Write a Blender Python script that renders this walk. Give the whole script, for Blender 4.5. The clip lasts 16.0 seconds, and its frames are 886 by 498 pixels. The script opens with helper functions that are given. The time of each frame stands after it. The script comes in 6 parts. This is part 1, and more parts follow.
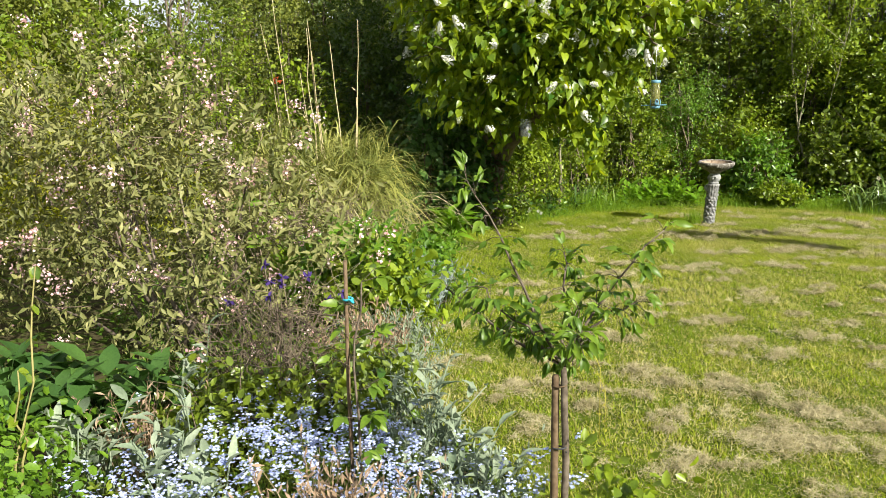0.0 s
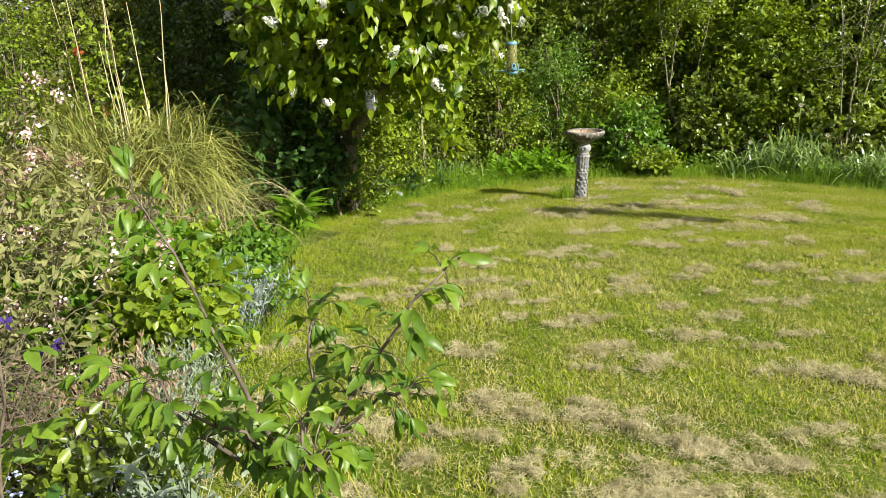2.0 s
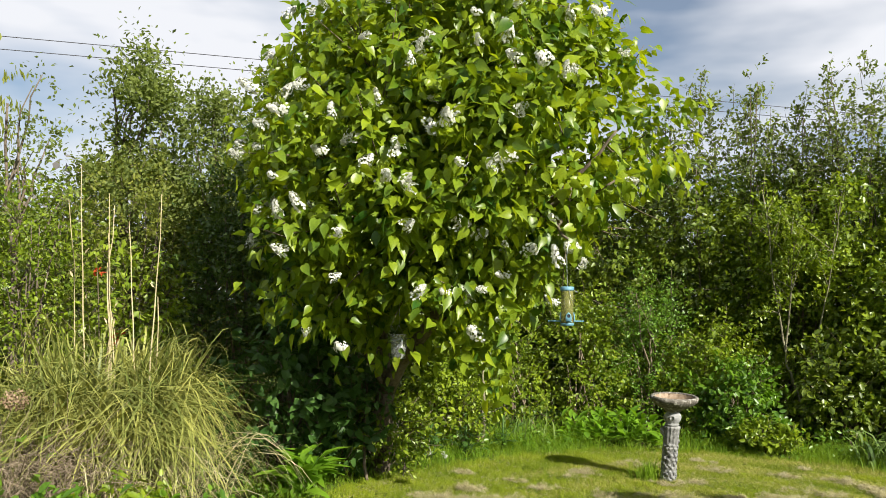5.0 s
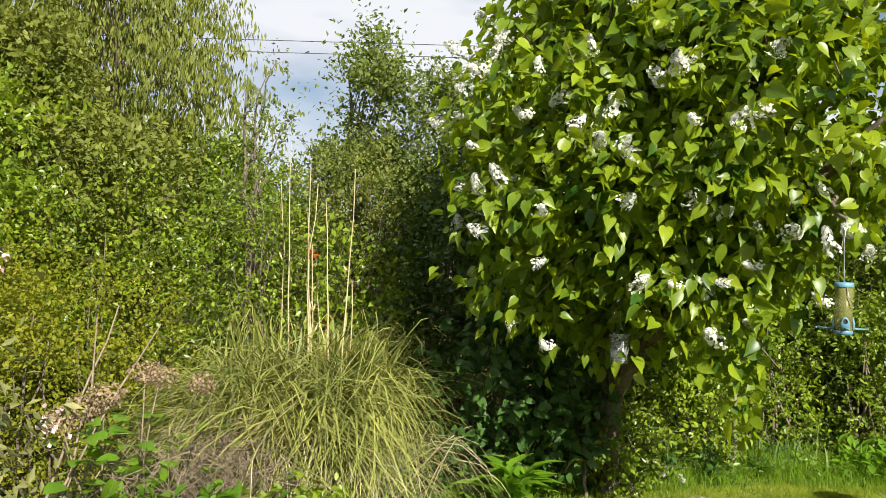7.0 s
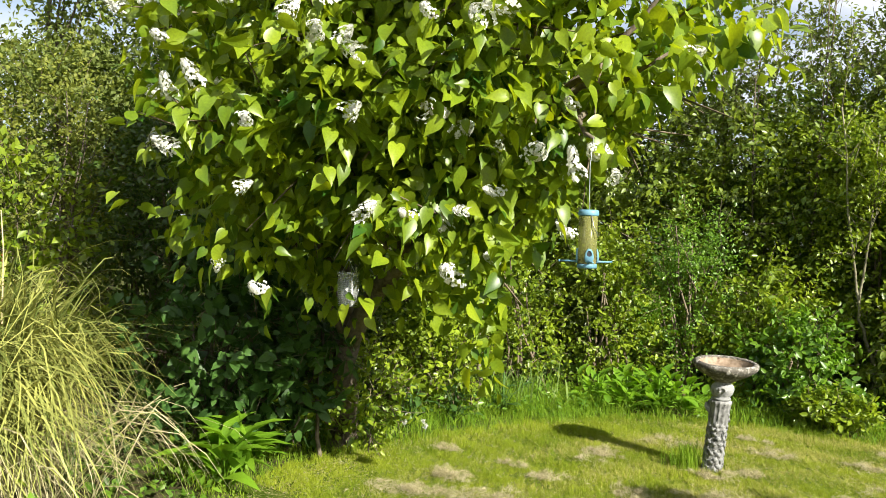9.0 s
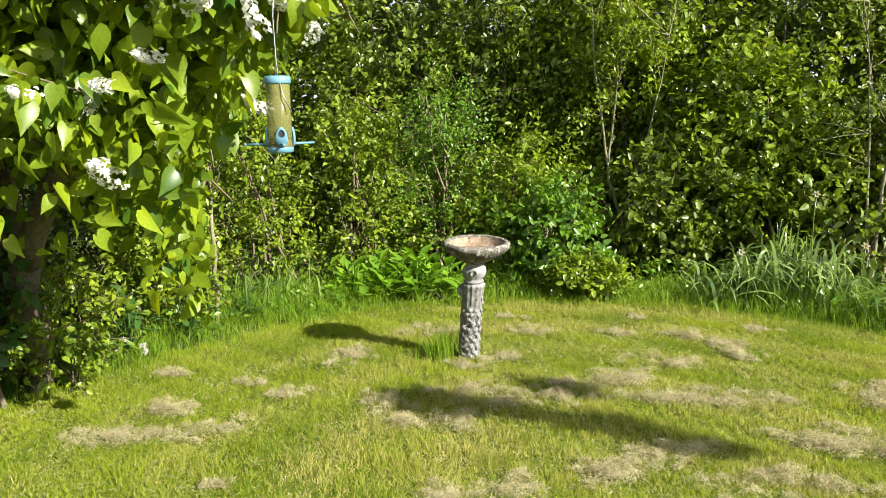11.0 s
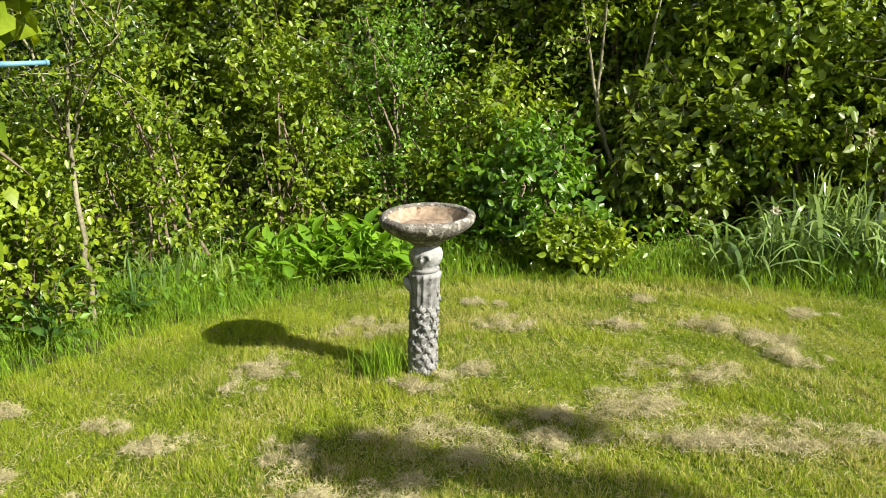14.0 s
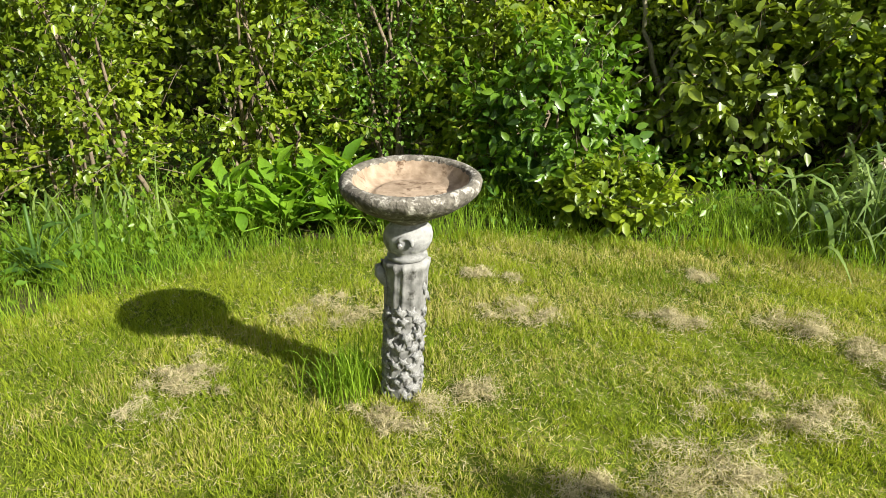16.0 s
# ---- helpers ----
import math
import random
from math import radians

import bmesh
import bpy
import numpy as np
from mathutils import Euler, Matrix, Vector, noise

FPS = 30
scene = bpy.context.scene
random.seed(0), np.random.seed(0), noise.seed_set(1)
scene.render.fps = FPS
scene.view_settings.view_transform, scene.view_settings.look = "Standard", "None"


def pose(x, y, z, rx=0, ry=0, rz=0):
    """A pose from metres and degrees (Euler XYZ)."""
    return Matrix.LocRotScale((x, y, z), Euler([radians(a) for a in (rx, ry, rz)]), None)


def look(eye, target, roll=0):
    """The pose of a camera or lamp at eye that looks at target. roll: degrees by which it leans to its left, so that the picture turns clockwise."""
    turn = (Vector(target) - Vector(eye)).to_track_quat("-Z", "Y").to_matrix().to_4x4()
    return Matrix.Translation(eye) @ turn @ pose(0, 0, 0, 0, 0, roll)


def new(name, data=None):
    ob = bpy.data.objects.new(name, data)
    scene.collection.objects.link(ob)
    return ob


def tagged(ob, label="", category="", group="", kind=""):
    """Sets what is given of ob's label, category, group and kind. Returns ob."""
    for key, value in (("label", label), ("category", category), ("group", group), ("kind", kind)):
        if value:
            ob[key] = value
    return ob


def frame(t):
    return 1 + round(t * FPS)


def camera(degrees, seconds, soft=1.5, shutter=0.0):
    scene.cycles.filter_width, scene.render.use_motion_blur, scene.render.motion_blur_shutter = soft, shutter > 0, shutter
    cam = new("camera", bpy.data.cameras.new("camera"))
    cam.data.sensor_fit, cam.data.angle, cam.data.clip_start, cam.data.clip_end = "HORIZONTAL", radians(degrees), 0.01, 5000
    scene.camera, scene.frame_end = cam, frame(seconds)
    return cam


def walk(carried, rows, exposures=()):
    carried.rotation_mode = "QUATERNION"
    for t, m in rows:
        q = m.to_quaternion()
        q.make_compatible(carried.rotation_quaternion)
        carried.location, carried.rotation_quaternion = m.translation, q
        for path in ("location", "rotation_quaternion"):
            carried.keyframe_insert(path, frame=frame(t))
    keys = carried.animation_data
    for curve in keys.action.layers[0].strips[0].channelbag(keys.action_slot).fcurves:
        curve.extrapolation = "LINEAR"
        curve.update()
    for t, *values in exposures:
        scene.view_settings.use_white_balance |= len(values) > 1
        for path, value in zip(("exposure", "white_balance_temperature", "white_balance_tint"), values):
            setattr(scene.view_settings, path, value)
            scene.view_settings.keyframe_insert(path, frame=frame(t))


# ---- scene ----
cam = camera(58.6, 16.0, 0.7)
EXPOSURES = [(0, 1.15), (3, 1.15), (5.5, 0.95), (8, 1.05), (9.5, 1.45), (12.5, 1.4), (16, 1.3)]
PATH = [
    (0, (2.53, -10.108, 1.585), (1.463, -8.458, 1.211), -1.4),
    (0.5, (2.505, -9.811, 1.58), (1.48, -8.144, 1.171), -1.4),
    (1, (2.459, -9.561, 1.574), (1.477, -7.873, 1.142), -1.3),
    (1.5, (2.38, -9.288, 1.558), (1.55, -7.522, 1.118), -2.1),
    (2, (2.397, -8.999, 1.54), (1.572, -7.234, 1.088), -2.7),
    (2.5, (2.424, -8.676, 1.554), (1.587, -6.886, 1.243), -0.9),
    (3, (2.385, -8.424, 1.583), (1.537, -6.612, 1.562), -0.9),
    (3.2, (2.37, -8.319, 1.565), (1.52, -6.51, 1.625), -1.0),
    (5.3, (2.292, -7.308, 1.616), (1.187, -5.646, 1.747), 0.6),
    (5.5, (2.264, -7.221, 1.616), (1.151, -5.565, 1.751), 0.6),
    (6, (2.21, -6.939, 1.607), (0.918, -5.418, 1.73), 1.0),
    (6.5, (2.139, -6.738, 1.624), (0.621, -5.44, 1.726), 2.0),
    (7, (1.97, -6.553, 1.612), (0.403, -5.314, 1.705), 2.3),
    (7.5, (1.81, -6.405, 1.612), (0.233, -5.178, 1.686), 2.4),
    (8, (1.733, -6.177, 1.614), (0.145, -4.963, 1.672), 3.0),
    (8.5, (1.662, -5.955, 1.624), (0.197, -4.594, 1.659), 2.9),
    (9, (1.578, -5.742, 1.598), (0.438, -4.1, 1.549), 2.0),
    (9.5, (1.471, -5.562, 1.595), (0.71, -3.722, 1.413), 0.1),
    (10, (1.491, -5.34, 1.575), (0.813, -3.479, 1.301), -1.1),
    (10.2, (1.525, -5.243, 1.598), (0.838, -3.387, 1.309), -1.0),
    (12.3, (1.527, -4.266, 1.537), (1.011, -2.38, 1.115), -0.3),
    (12.5, (1.529, -4.166, 1.541), (1.004, -2.284, 1.113), 0.6),
    (13, (1.414, -3.899, 1.498), (0.873, -2.023, 1.066), 0.1),
    (13.5, (1.281, -3.668, 1.483), (0.717, -1.804, 1.029), -2.0),
    (14, (1.195, -3.398, 1.463), (0.617, -1.547, 0.974), -2.6),
    (14.5, (1.152, -3.094, 1.451), (0.546, -1.258, 0.941), -1.7),
    (15, (1.022, -2.794, 1.42), (0.414, -0.969, 0.872), -1.9),
    (15.5, (0.933, -2.532, 1.42), (0.352, -0.722, 0.798), -2.5),
    (16, (0.904, -2.227, 1.409), (0.317, -0.458, 0.682), -1.3),
]
walk(cam, [(t, look(eye, target, roll)) for t, eye, target, roll in PATH], EXPOSURES)

# ---- world, sun, exposure ----
SUN_AZ = math.atan2(-0.274, 0.962)      # the sun stands over +x, a little towards -y
SUN_EL = radians(30.5)
world = bpy.data.worlds.new("world")
scene.world = world
world.use_nodes = True
wn, wl = world.node_tree.nodes, world.node_tree.links
wn.clear()
w_out = wn.new("ShaderNodeOutputWorld")
w_bg = wn.new("ShaderNodeBackground")
w_sky = wn.new("ShaderNodeTexSky")
w_sky.sky_type = 'NISHITA'
w_sky.sun_disc = False
w_sky.sun_elevation = SUN_EL
w_sky.sun_rotation = math.pi / 2 - SUN_AZ
w_sky.dust_density = 1.5
w_co = wn.new("ShaderNodeTexCoord")
w_map = wn.new("ShaderNodeMapping")
w_map.inputs["Scale"].default_value = (1.0, 1.0, 3.2)
w_map.inputs["Location"].default_value = (0.35, 0.1, 0.2)
w_noise = wn.new("ShaderNodeTexNoise")
w_noise.inputs["Scale"].default_value = 1.8
w_noise.inputs["Detail"].default_value = 5.0
w_noise.inputs["Roughness"].default_value = 0.46
w_ramp = wn.new("ShaderNodeValToRGB")
w_ramp.color_ramp.elements[0].position = 0.43
w_ramp.color_ramp.elements[1].position = 0.57
w_ramp.color_ramp.elements[0].color = (0.11, 0.11, 0.11, 1)
w_mix = wn.new("ShaderNodeMixRGB")
w_mix.inputs["Color2"].default_value = (8.2, 8.35, 8.8, 1)
wl.new(w_co.outputs["Generated"], w_map.inputs["Vector"])
wl.new(w_map.outputs["Vector"], w_noise.inputs["Vector"])
wl.new(w_noise.outputs["Fac"], w_ramp.inputs["Fac"])
wl.new(w_ramp.outputs["Color"], w_mix.inputs["Fac"])
wl.new(w_sky.outputs["Color"], w_mix.inputs["Color1"])
wl.new(w_mix.outputs["Color"], w_bg.inputs["Color"])
w_bg.inputs["Strength"].default_value = 0.056
wl.new(w_bg.outputs["Background"], w_out.inputs["Surface"])

sun_data = bpy.data.lights.new("sun", 'SUN')
sun_data.energy = 5.0
sun_data.angle = radians(0.53)
sun_data.color = (1.0, 0.95, 0.83)
sun = new("sun", sun_data)
sun_dir = Vector((math.cos(SUN_AZ) * math.cos(SUN_EL), math.sin(SUN_AZ) * math.cos(SUN_EL), math.sin(SUN_EL)))
sun.matrix_world = look(sun_dir * 30, (0, 0, 0))

# ---- materials ----
def leaf_material(name, dark, light, glow, through_light=0.4, rough=0.5, gloss=0.35, patch=2.5):
    """A leaf: two greens by chance and by patches, with light passing through the blade."""
    m = bpy.data.materials.new(name)
    m.use_nodes = True
    n, l = m.node_tree.nodes, m.node_tree.links
    bsdf, out = n["Principled BSDF"], n["Material Output"]
    geo, info = n.new("ShaderNodeNewGeometry"), n.new("ShaderNodeObjectInfo")
    tex = n.new("ShaderNodeTexNoise")
    tex.inputs["Scale"].default_value = patch
    tex.inputs["Detail"].default_value = 2.0
    l.new(geo.outputs["Position"], tex.inputs["Vector"])
    add = n.new("ShaderNodeMath"); add.operation = 'ADD'
    l.new(geo.outputs["Random Per Island"], add.inputs[0])
    l.new(info.outputs["Random"], add.inputs[1])
    fract = n.new("ShaderNodeMath"); fract.operation = 'FRACT'
    l.new(add.outputs[0], fract.inputs[0])
    sc = n.new("ShaderNodeMath"); sc.operation = 'MULTIPLY_ADD'
    sc.inputs[1].default_value, sc.inputs[2].default_value = 1.5, -0.5
    l.new(tex.outputs["Fac"], sc.inputs[0])
    fac = n.new("ShaderNodeMath"); fac.operation = 'MULTIPLY_ADD'; fac.use_clamp = True
    fac.inputs[1].default_value = 0.6
    l.new(fract.outputs[0], fac.inputs[0])
    l.new(sc.outputs[0], fac.inputs[2])
    ramp = n.new("ShaderNodeValToRGB")
    ramp.color_ramp.elements[0].color = (*dark, 1)
    ramp.color_ramp.elements[1].color = (*light, 1)
    l.new(fac.outputs[0], ramp.inputs["Fac"])
    fine = n.new("ShaderNodeTexNoise")
    fine.inputs["Scale"].default_value = 90.0
    l.new(geo.outputs["Position"], fine.inputs["Vector"])
    hsv = n.new("ShaderNodeHueSaturation")
    val = n.new("ShaderNodeMath"); val.operation = 'MULTIPLY_ADD'
    val.inputs[1].default_value, val.inputs[2].default_value = 0.6, 0.7
    l.new(fine.outputs["Fac"], val.inputs[0])
    l.new(val.outputs[0], hsv.inputs["Value"])
    l.new(ramp.outputs["Color"], hsv.inputs["Color"])
    l.new(hsv.outputs["Color"], bsdf.inputs["Base Color"])
    bsdf.inputs["Roughness"].default_value = rough
    bsdf.inputs["Specular IOR Level"].default_value = gloss * 0.6
    tr = n.new("ShaderNodeBsdfTranslucent")
    gl = n.new("ShaderNodeMixRGB"); gl.blend_type = 'MULTIPLY'
    gl.inputs["Fac"].default_value = 1.0
    gl.inputs["Color2"].default_value = (*glow, 1)
    l.new(hsv.outputs["Color"], gl.inputs["Color1"])
    l.new(gl.outputs["Color"], tr.inputs["Color"])
    mix = n.new("ShaderNodeMixShader")
    mix.inputs["Fac"].default_value = through_light
    l.new(bsdf.outputs["BSDF"], mix.inputs[1])
    l.new(tr.outputs["BSDF"], mix.inputs[2])
    l.new(mix.outputs["Shader"], out.inputs["Surface"])
    return m


def rough_material(name, a, b, scale=20.0, rough=0.85, bump=0.4, big=3.0, c=None, spots=0.62, metal=0.0, gloss=0.3):
    """Stone, bark, soil, plastic: two tones at two scales, with a fine relief and optional spots."""
    m = bpy.data.materials.new(name)
    m.use_nodes = True
    n, l = m.node_tree.nodes, m.node_tree.links
    bsdf = n["Principled BSDF"]
    co = n.new("ShaderNodeTexCoord")
    t1, t2 = n.new("ShaderNodeTexNoise"), n.new("ShaderNodeTexNoise")
    t1.inputs["Scale"].default_value, t2.inputs["Scale"].default_value = scale, big
    t1.inputs["Detail"].default_value, t2.inputs["Detail"].default_value = 6.0, 3.0
    for t in (t1, t2):
        l.new(co.outputs["Object"], t.inputs["Vector"])
    mid = n.new("ShaderNodeMath"); mid.operation = 'MULTIPLY_ADD'
    mid.inputs[1].default_value = 0.5
    l.new(t1.outputs["Fac"], mid.inputs[0])
    half = n.new("ShaderNodeMath"); half.operation = 'MULTIPLY'
    half.inputs[1].default_value = 0.5
    l.new(t2.outputs["Fac"], half.inputs[0])
    l.new(half.outputs[0], mid.inputs[2])
    ramp = n.new("ShaderNodeValToRGB")
    ramp.color_ramp.elements[0].position, ramp.color_ramp.elements[1].position = 0.36, 0.64
    ramp.color_ramp.elements[0].color, ramp.color_ramp.elements[1].color = (*a, 1), (*b, 1)
    l.new(mid.outputs[0], ramp.inputs["Fac"])
    colour = ramp.outputs["Color"]
    if c:
        t3 = n.new("ShaderNodeTexNoise")
        t3.inputs["Scale"].default_value = scale * 0.55
        t3.inputs["Detail"].default_value = 5.0
        t3.inputs["Roughness"].default_value = 0.7
        shift = n.new("ShaderNodeMapping")
        shift.inputs["Location"].default_value = (3.1, 7.7, 1.9)
        l.new(co.outputs["Object"], shift.inputs["Vector"])
        l.new(shift.outputs["Vector"], t3.inputs["Vector"])
        r3 = n.new("ShaderNodeValToRGB")
        r3.color_ramp.elements[0].position, r3.color_ramp.elements[1].position = spots - 0.05, spots + 0.06
        l.new(t3.outputs["Fac"], r3.inputs["Fac"])
        mx = n.new("ShaderNodeMixRGB")
        mx.inputs["Color2"].default_value = (*c, 1)
        l.new(r3.outputs["Color"], mx.inputs["Fac"])
        l.new(colour, mx.inputs["Color1"])
        colour = mx.outputs["Color"]
    l.new(colour, bsdf.inputs["Base Color"])
    bp = n.new("ShaderNodeBump")
    bp.inputs["Strength"].default_value = bump
    bp.inputs["Distance"].default_value = 0.01
    l.new(t1.outputs["Fac"], bp.inputs["Height"])
    l.new(bp.outputs["Normal"], bsdf.inputs["Normal"])
    bsdf.inputs["Roughness"].default_value = rough
    bsdf.inputs["Metallic"].default_value = metal
    bsdf.inputs["Specular IOR Level"].default_value = gloss
    return m


M_HEDGE = leaf_material("hedge_leaf", (0.044, 0.086, 0.010), (0.205, 0.268, 0.022), (1.5, 1.45, 0.7), 0.38, rough=0.38, gloss=1.0)
# Darker hedge leaf; by the lilac its darkness stands in for deep shade.
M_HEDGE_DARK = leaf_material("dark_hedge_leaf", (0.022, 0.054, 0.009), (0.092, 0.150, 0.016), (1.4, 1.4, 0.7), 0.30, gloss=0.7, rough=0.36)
M_HEDGE_YELLOW = leaf_material("yellow_green_leaf", (0.058, 0.118, 0.010), (0.265, 0.345, 0.020), (1.4, 1.35, 0.6), 0.40, rough=0.38, gloss=0.8)
M_HEDGE_FRESH = leaf_material("fresh_green_leaf", (0.048, 0.125, 0.012), (0.165, 0.290, 0.022), (1.4, 1.45, 0.7), 0.40, rough=0.38, gloss=0.9)
M_GREY_TREE = leaf_material("grey_green_leaf", (0.085, 0.120, 0.032), (0.200, 0.245, 0.060), (1.5, 1.5, 0.8), 0.44)
M_WILLOW = leaf_material("willow_leaf", (0.092, 0.120, 0.020), (0.225, 0.250, 0.045), (1.4, 1.35, 0.7), 0.40)
M_GOLD = leaf_material("golden_leaf", (0.095, 0.120, 0.010), (0.280, 0.290, 0.020), (1.5, 1.35, 0.6), 0.42)
M_LILAC = leaf_material("lilac_leaf", (0.034, 0.104, 0.011), (0.270, 0.350, 0.016), (1.85, 1.6, 0.45), 0.44, rough=0.36, gloss=0.65, patch=3.5)
M_SAPLING = leaf_material("sapling_leaf", (0.040, 0.100, 0.012), (0.165, 0.255, 0.020), (1.6, 1.6, 0.6), 0.38, rough=0.40, gloss=0.6, patch=6.0)
M_BROAD = leaf_material("broad_leaf", (0.080, 0.185, 0.012), (0.185, 0.330, 0.022), (1.5, 1.5, 0.6), 0.40, rough=0.36, gloss=0.5)
# Dark broad leaf; on the lilac suckers it also carries the crown's shade.
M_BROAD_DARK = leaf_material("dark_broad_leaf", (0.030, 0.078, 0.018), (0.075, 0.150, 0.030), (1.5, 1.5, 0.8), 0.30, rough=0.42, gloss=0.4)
M_SILVER = leaf_material("silver_leaf", (0.13, 0.18, 0.11), (0.30, 0.35, 0.25), (1.1, 1.1, 0.9), 0.25, rough=0.9, gloss=0.1, patch=6.0)
M_LAVENDER = leaf_material("grey_blue_leaf", (0.19, 0.23, 0.22), (0.33, 0.38, 0.37), (1.0, 1.0, 0.95), 0.22, rough=0.9, gloss=0.1)
M_WEIGELA = leaf_material("variegated_leaf", (0.055, 0.080, 0.016), (0.300, 0.295, 0.115), (1.2, 1.15, 0.7), 0.30, patch=5.0)
M_PAMPAS = leaf_material("pampas_blade", (0.050, 0.090, 0.014), (0.400, 0.400, 0.110), (1.2, 1.1, 0.6), 0.26, rough=0.45)
M_IRIS = leaf_material("strap_leaf", (0.058, 0.125, 0.022), (0.250, 0.335, 0.105), (1.3, 1.3, 0.8), 0.32, rough=0.22, gloss=1.2)
M_GRASS = leaf_material("grass_blade", (0.090, 0.165, 0.010), (0.320, 0.375, 0.030), (1.3, 1.25, 0.6), 0.36, rough=0.6, gloss=0.2, patch=1.3)
M_GRASS_DRY = leaf_material("dry_grass_blade", (0.270, 0.275, 0.055), (0.500, 0.450, 0.160), (1.1, 1.05, 0.8), 0.30, rough=0.8, gloss=0.1, patch=3.0)
M_GRASS_LONG = leaf_material("long_grass_blade", (0.105, 0.225, 0.012), (0.260, 0.370, 0.032), (1.3, 1.3, 0.6), 0.42, rough=0.5, gloss=0.3)
M_STRAW = leaf_material("dry_clippings", (0.235, 0.203, 0.098), (0.550, 0.495, 0.300), (1.0, 0.97, 0.8), 0.22, rough=0.9, gloss=0.1, patch=9.0)
M_DRY = leaf_material("dry_flower", (0.225, 0.150, 0.090), (0.440, 0.330, 0.225), (1.0, 0.95, 0.9), 0.3, rough=0.9, gloss=0.1, patch=12.0)
M_RED = leaf_material("red_leaf", (0.30, 0.030, 0.012), (0.48, 0.080, 0.025), (1.2, 0.9, 0.8), 0.35)
M_WHITE = leaf_material("white_petal", (0.54, 0.54, 0.48), (0.78, 0.78, 0.73), (1.0, 1.0, 0.96), 0.30, rough=0.7, gloss=0.2)
M_PINK = leaf_material("pink_petal", (0.66, 0.34, 0.36), (0.84, 0.70, 0.68), (1.0, 0.9, 0.9), 0.30, rough=0.7, gloss=0.2, patch=6.0)
M_BLUE = leaf_material("blue_petal", (0.34, 0.41, 0.67), (0.60, 0.65, 0.87), (1.0, 1.0, 1.0), 0.25, rough=0.8, gloss=0.1, patch=8.0)
M_PURPLE = leaf_material("purple_petal", (0.035, 0.018, 0.11), (0.075, 0.045, 0.19), (1.0, 0.9, 1.1), 0.30, rough=0.7, gloss=0.2)
M_YELLOW = leaf_material("yellow_petal", (0.34, 0.31, 0.04), (0.50, 0.45, 0.08), (1.0, 1.0, 0.8), 0.30, rough=0.7, gloss=0.2)
M_CREAM = leaf_material("cream_petal", (0.46, 0.42, 0.28), (0.62, 0.58, 0.44), (1.0, 1.0, 0.9), 0.30, rough=0.7, gloss=0.2)

M_BARK = rough_material("grey_brown_bark", (0.055, 0.042, 0.030), (0.19, 0.155, 0.115), 35, 0.9, 0.6)
M_BARK_PALE = rough_material("pale_bark", (0.10, 0.09, 0.055), (0.27, 0.25, 0.16), 40, 0.85, 0.5)
M_TWIG = rough_material("brown_twig", (0.075, 0.055, 0.038), (0.20, 0.16, 0.11), 60, 0.9, 0.3)
M_DEAD = rough_material("dead_stem", (0.13, 0.095, 0.065), (0.32, 0.255, 0.18), 60, 0.9, 0.3)
M_REED = rough_material("straw_reed", (0.28, 0.225, 0.115), (0.50, 0.43, 0.25), 50, 0.7, 0.2)
M_STAKE = rough_material("wooden_stake", (0.075, 0.048, 0.027), (0.19, 0.135, 0.08), 45, 0.85, 0.4)
# Column stone: stains, with crevice shade behind the ivy mixed into its darker tone.
M_STAIN_SHADE = rough_material("stained_shaded_cast_stone", (0.085, 0.085, 0.080), (0.27, 0.27, 0.26), 30, 0.92, 0.5, 12.0, (0.05, 0.048, 0.042), 0.60)
M_STONE = rough_material("weathered_cast_stone", (0.13, 0.132, 0.13), (0.35, 0.352, 0.345), 38, 0.92, 0.5, 9.0, (0.12, 0.115, 0.10), 0.63)
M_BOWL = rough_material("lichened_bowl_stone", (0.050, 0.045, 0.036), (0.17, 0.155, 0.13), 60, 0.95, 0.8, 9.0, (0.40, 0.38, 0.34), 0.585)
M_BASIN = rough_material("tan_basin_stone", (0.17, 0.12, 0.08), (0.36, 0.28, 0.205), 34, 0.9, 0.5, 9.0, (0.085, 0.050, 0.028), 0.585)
M_SOIL = rough_material("soil_and_litter", (0.028, 0.022, 0.014), (0.090, 0.080, 0.040), 16, 0.95, 0.8, 1.2, (0.055, 0.090, 0.015), 0.52, gloss=0.0)
M_TURF = rough_material("turf_base", (0.040, 0.066, 0.007), (0.120, 0.150, 0.020), 60, 1.0, 0.9, 2.2, (0.24, 0.21, 0.09), 0.60, gloss=0.0)
M_FEEDER = rough_material("blue_plastic", (0.08, 0.19, 0.26), (0.13, 0.27, 0.35), 30, 0.45, 0.05, 8.0)
M_HOLE_SHADE = rough_material("recess_shade", (0.012, 0.014, 0.016), (0.03, 0.034, 0.04), 30, 0.6, 0.05, 8.0)
M_TIE = rough_material("turquoise_tie", (0.02, 0.28, 0.36), (0.05, 0.42, 0.50), 30, 0.5, 0.1, 8.0)
M_SEED = rough_material("bird_seed", (0.28, 0.17, 0.07), (0.60, 0.47, 0.28), 130, 0.9, 0.9, 40.0)
M_WIRE = rough_material("galvanised_wire", (0.30, 0.31, 0.31), (0.50, 0.51, 0.51), 60, 0.4, 0.1, 8.0, metal=0.8)
M_CABLE = rough_material("dark_cable", (0.03, 0.03, 0.035), (0.06, 0.06, 0.065), 20, 0.7, 0.1)


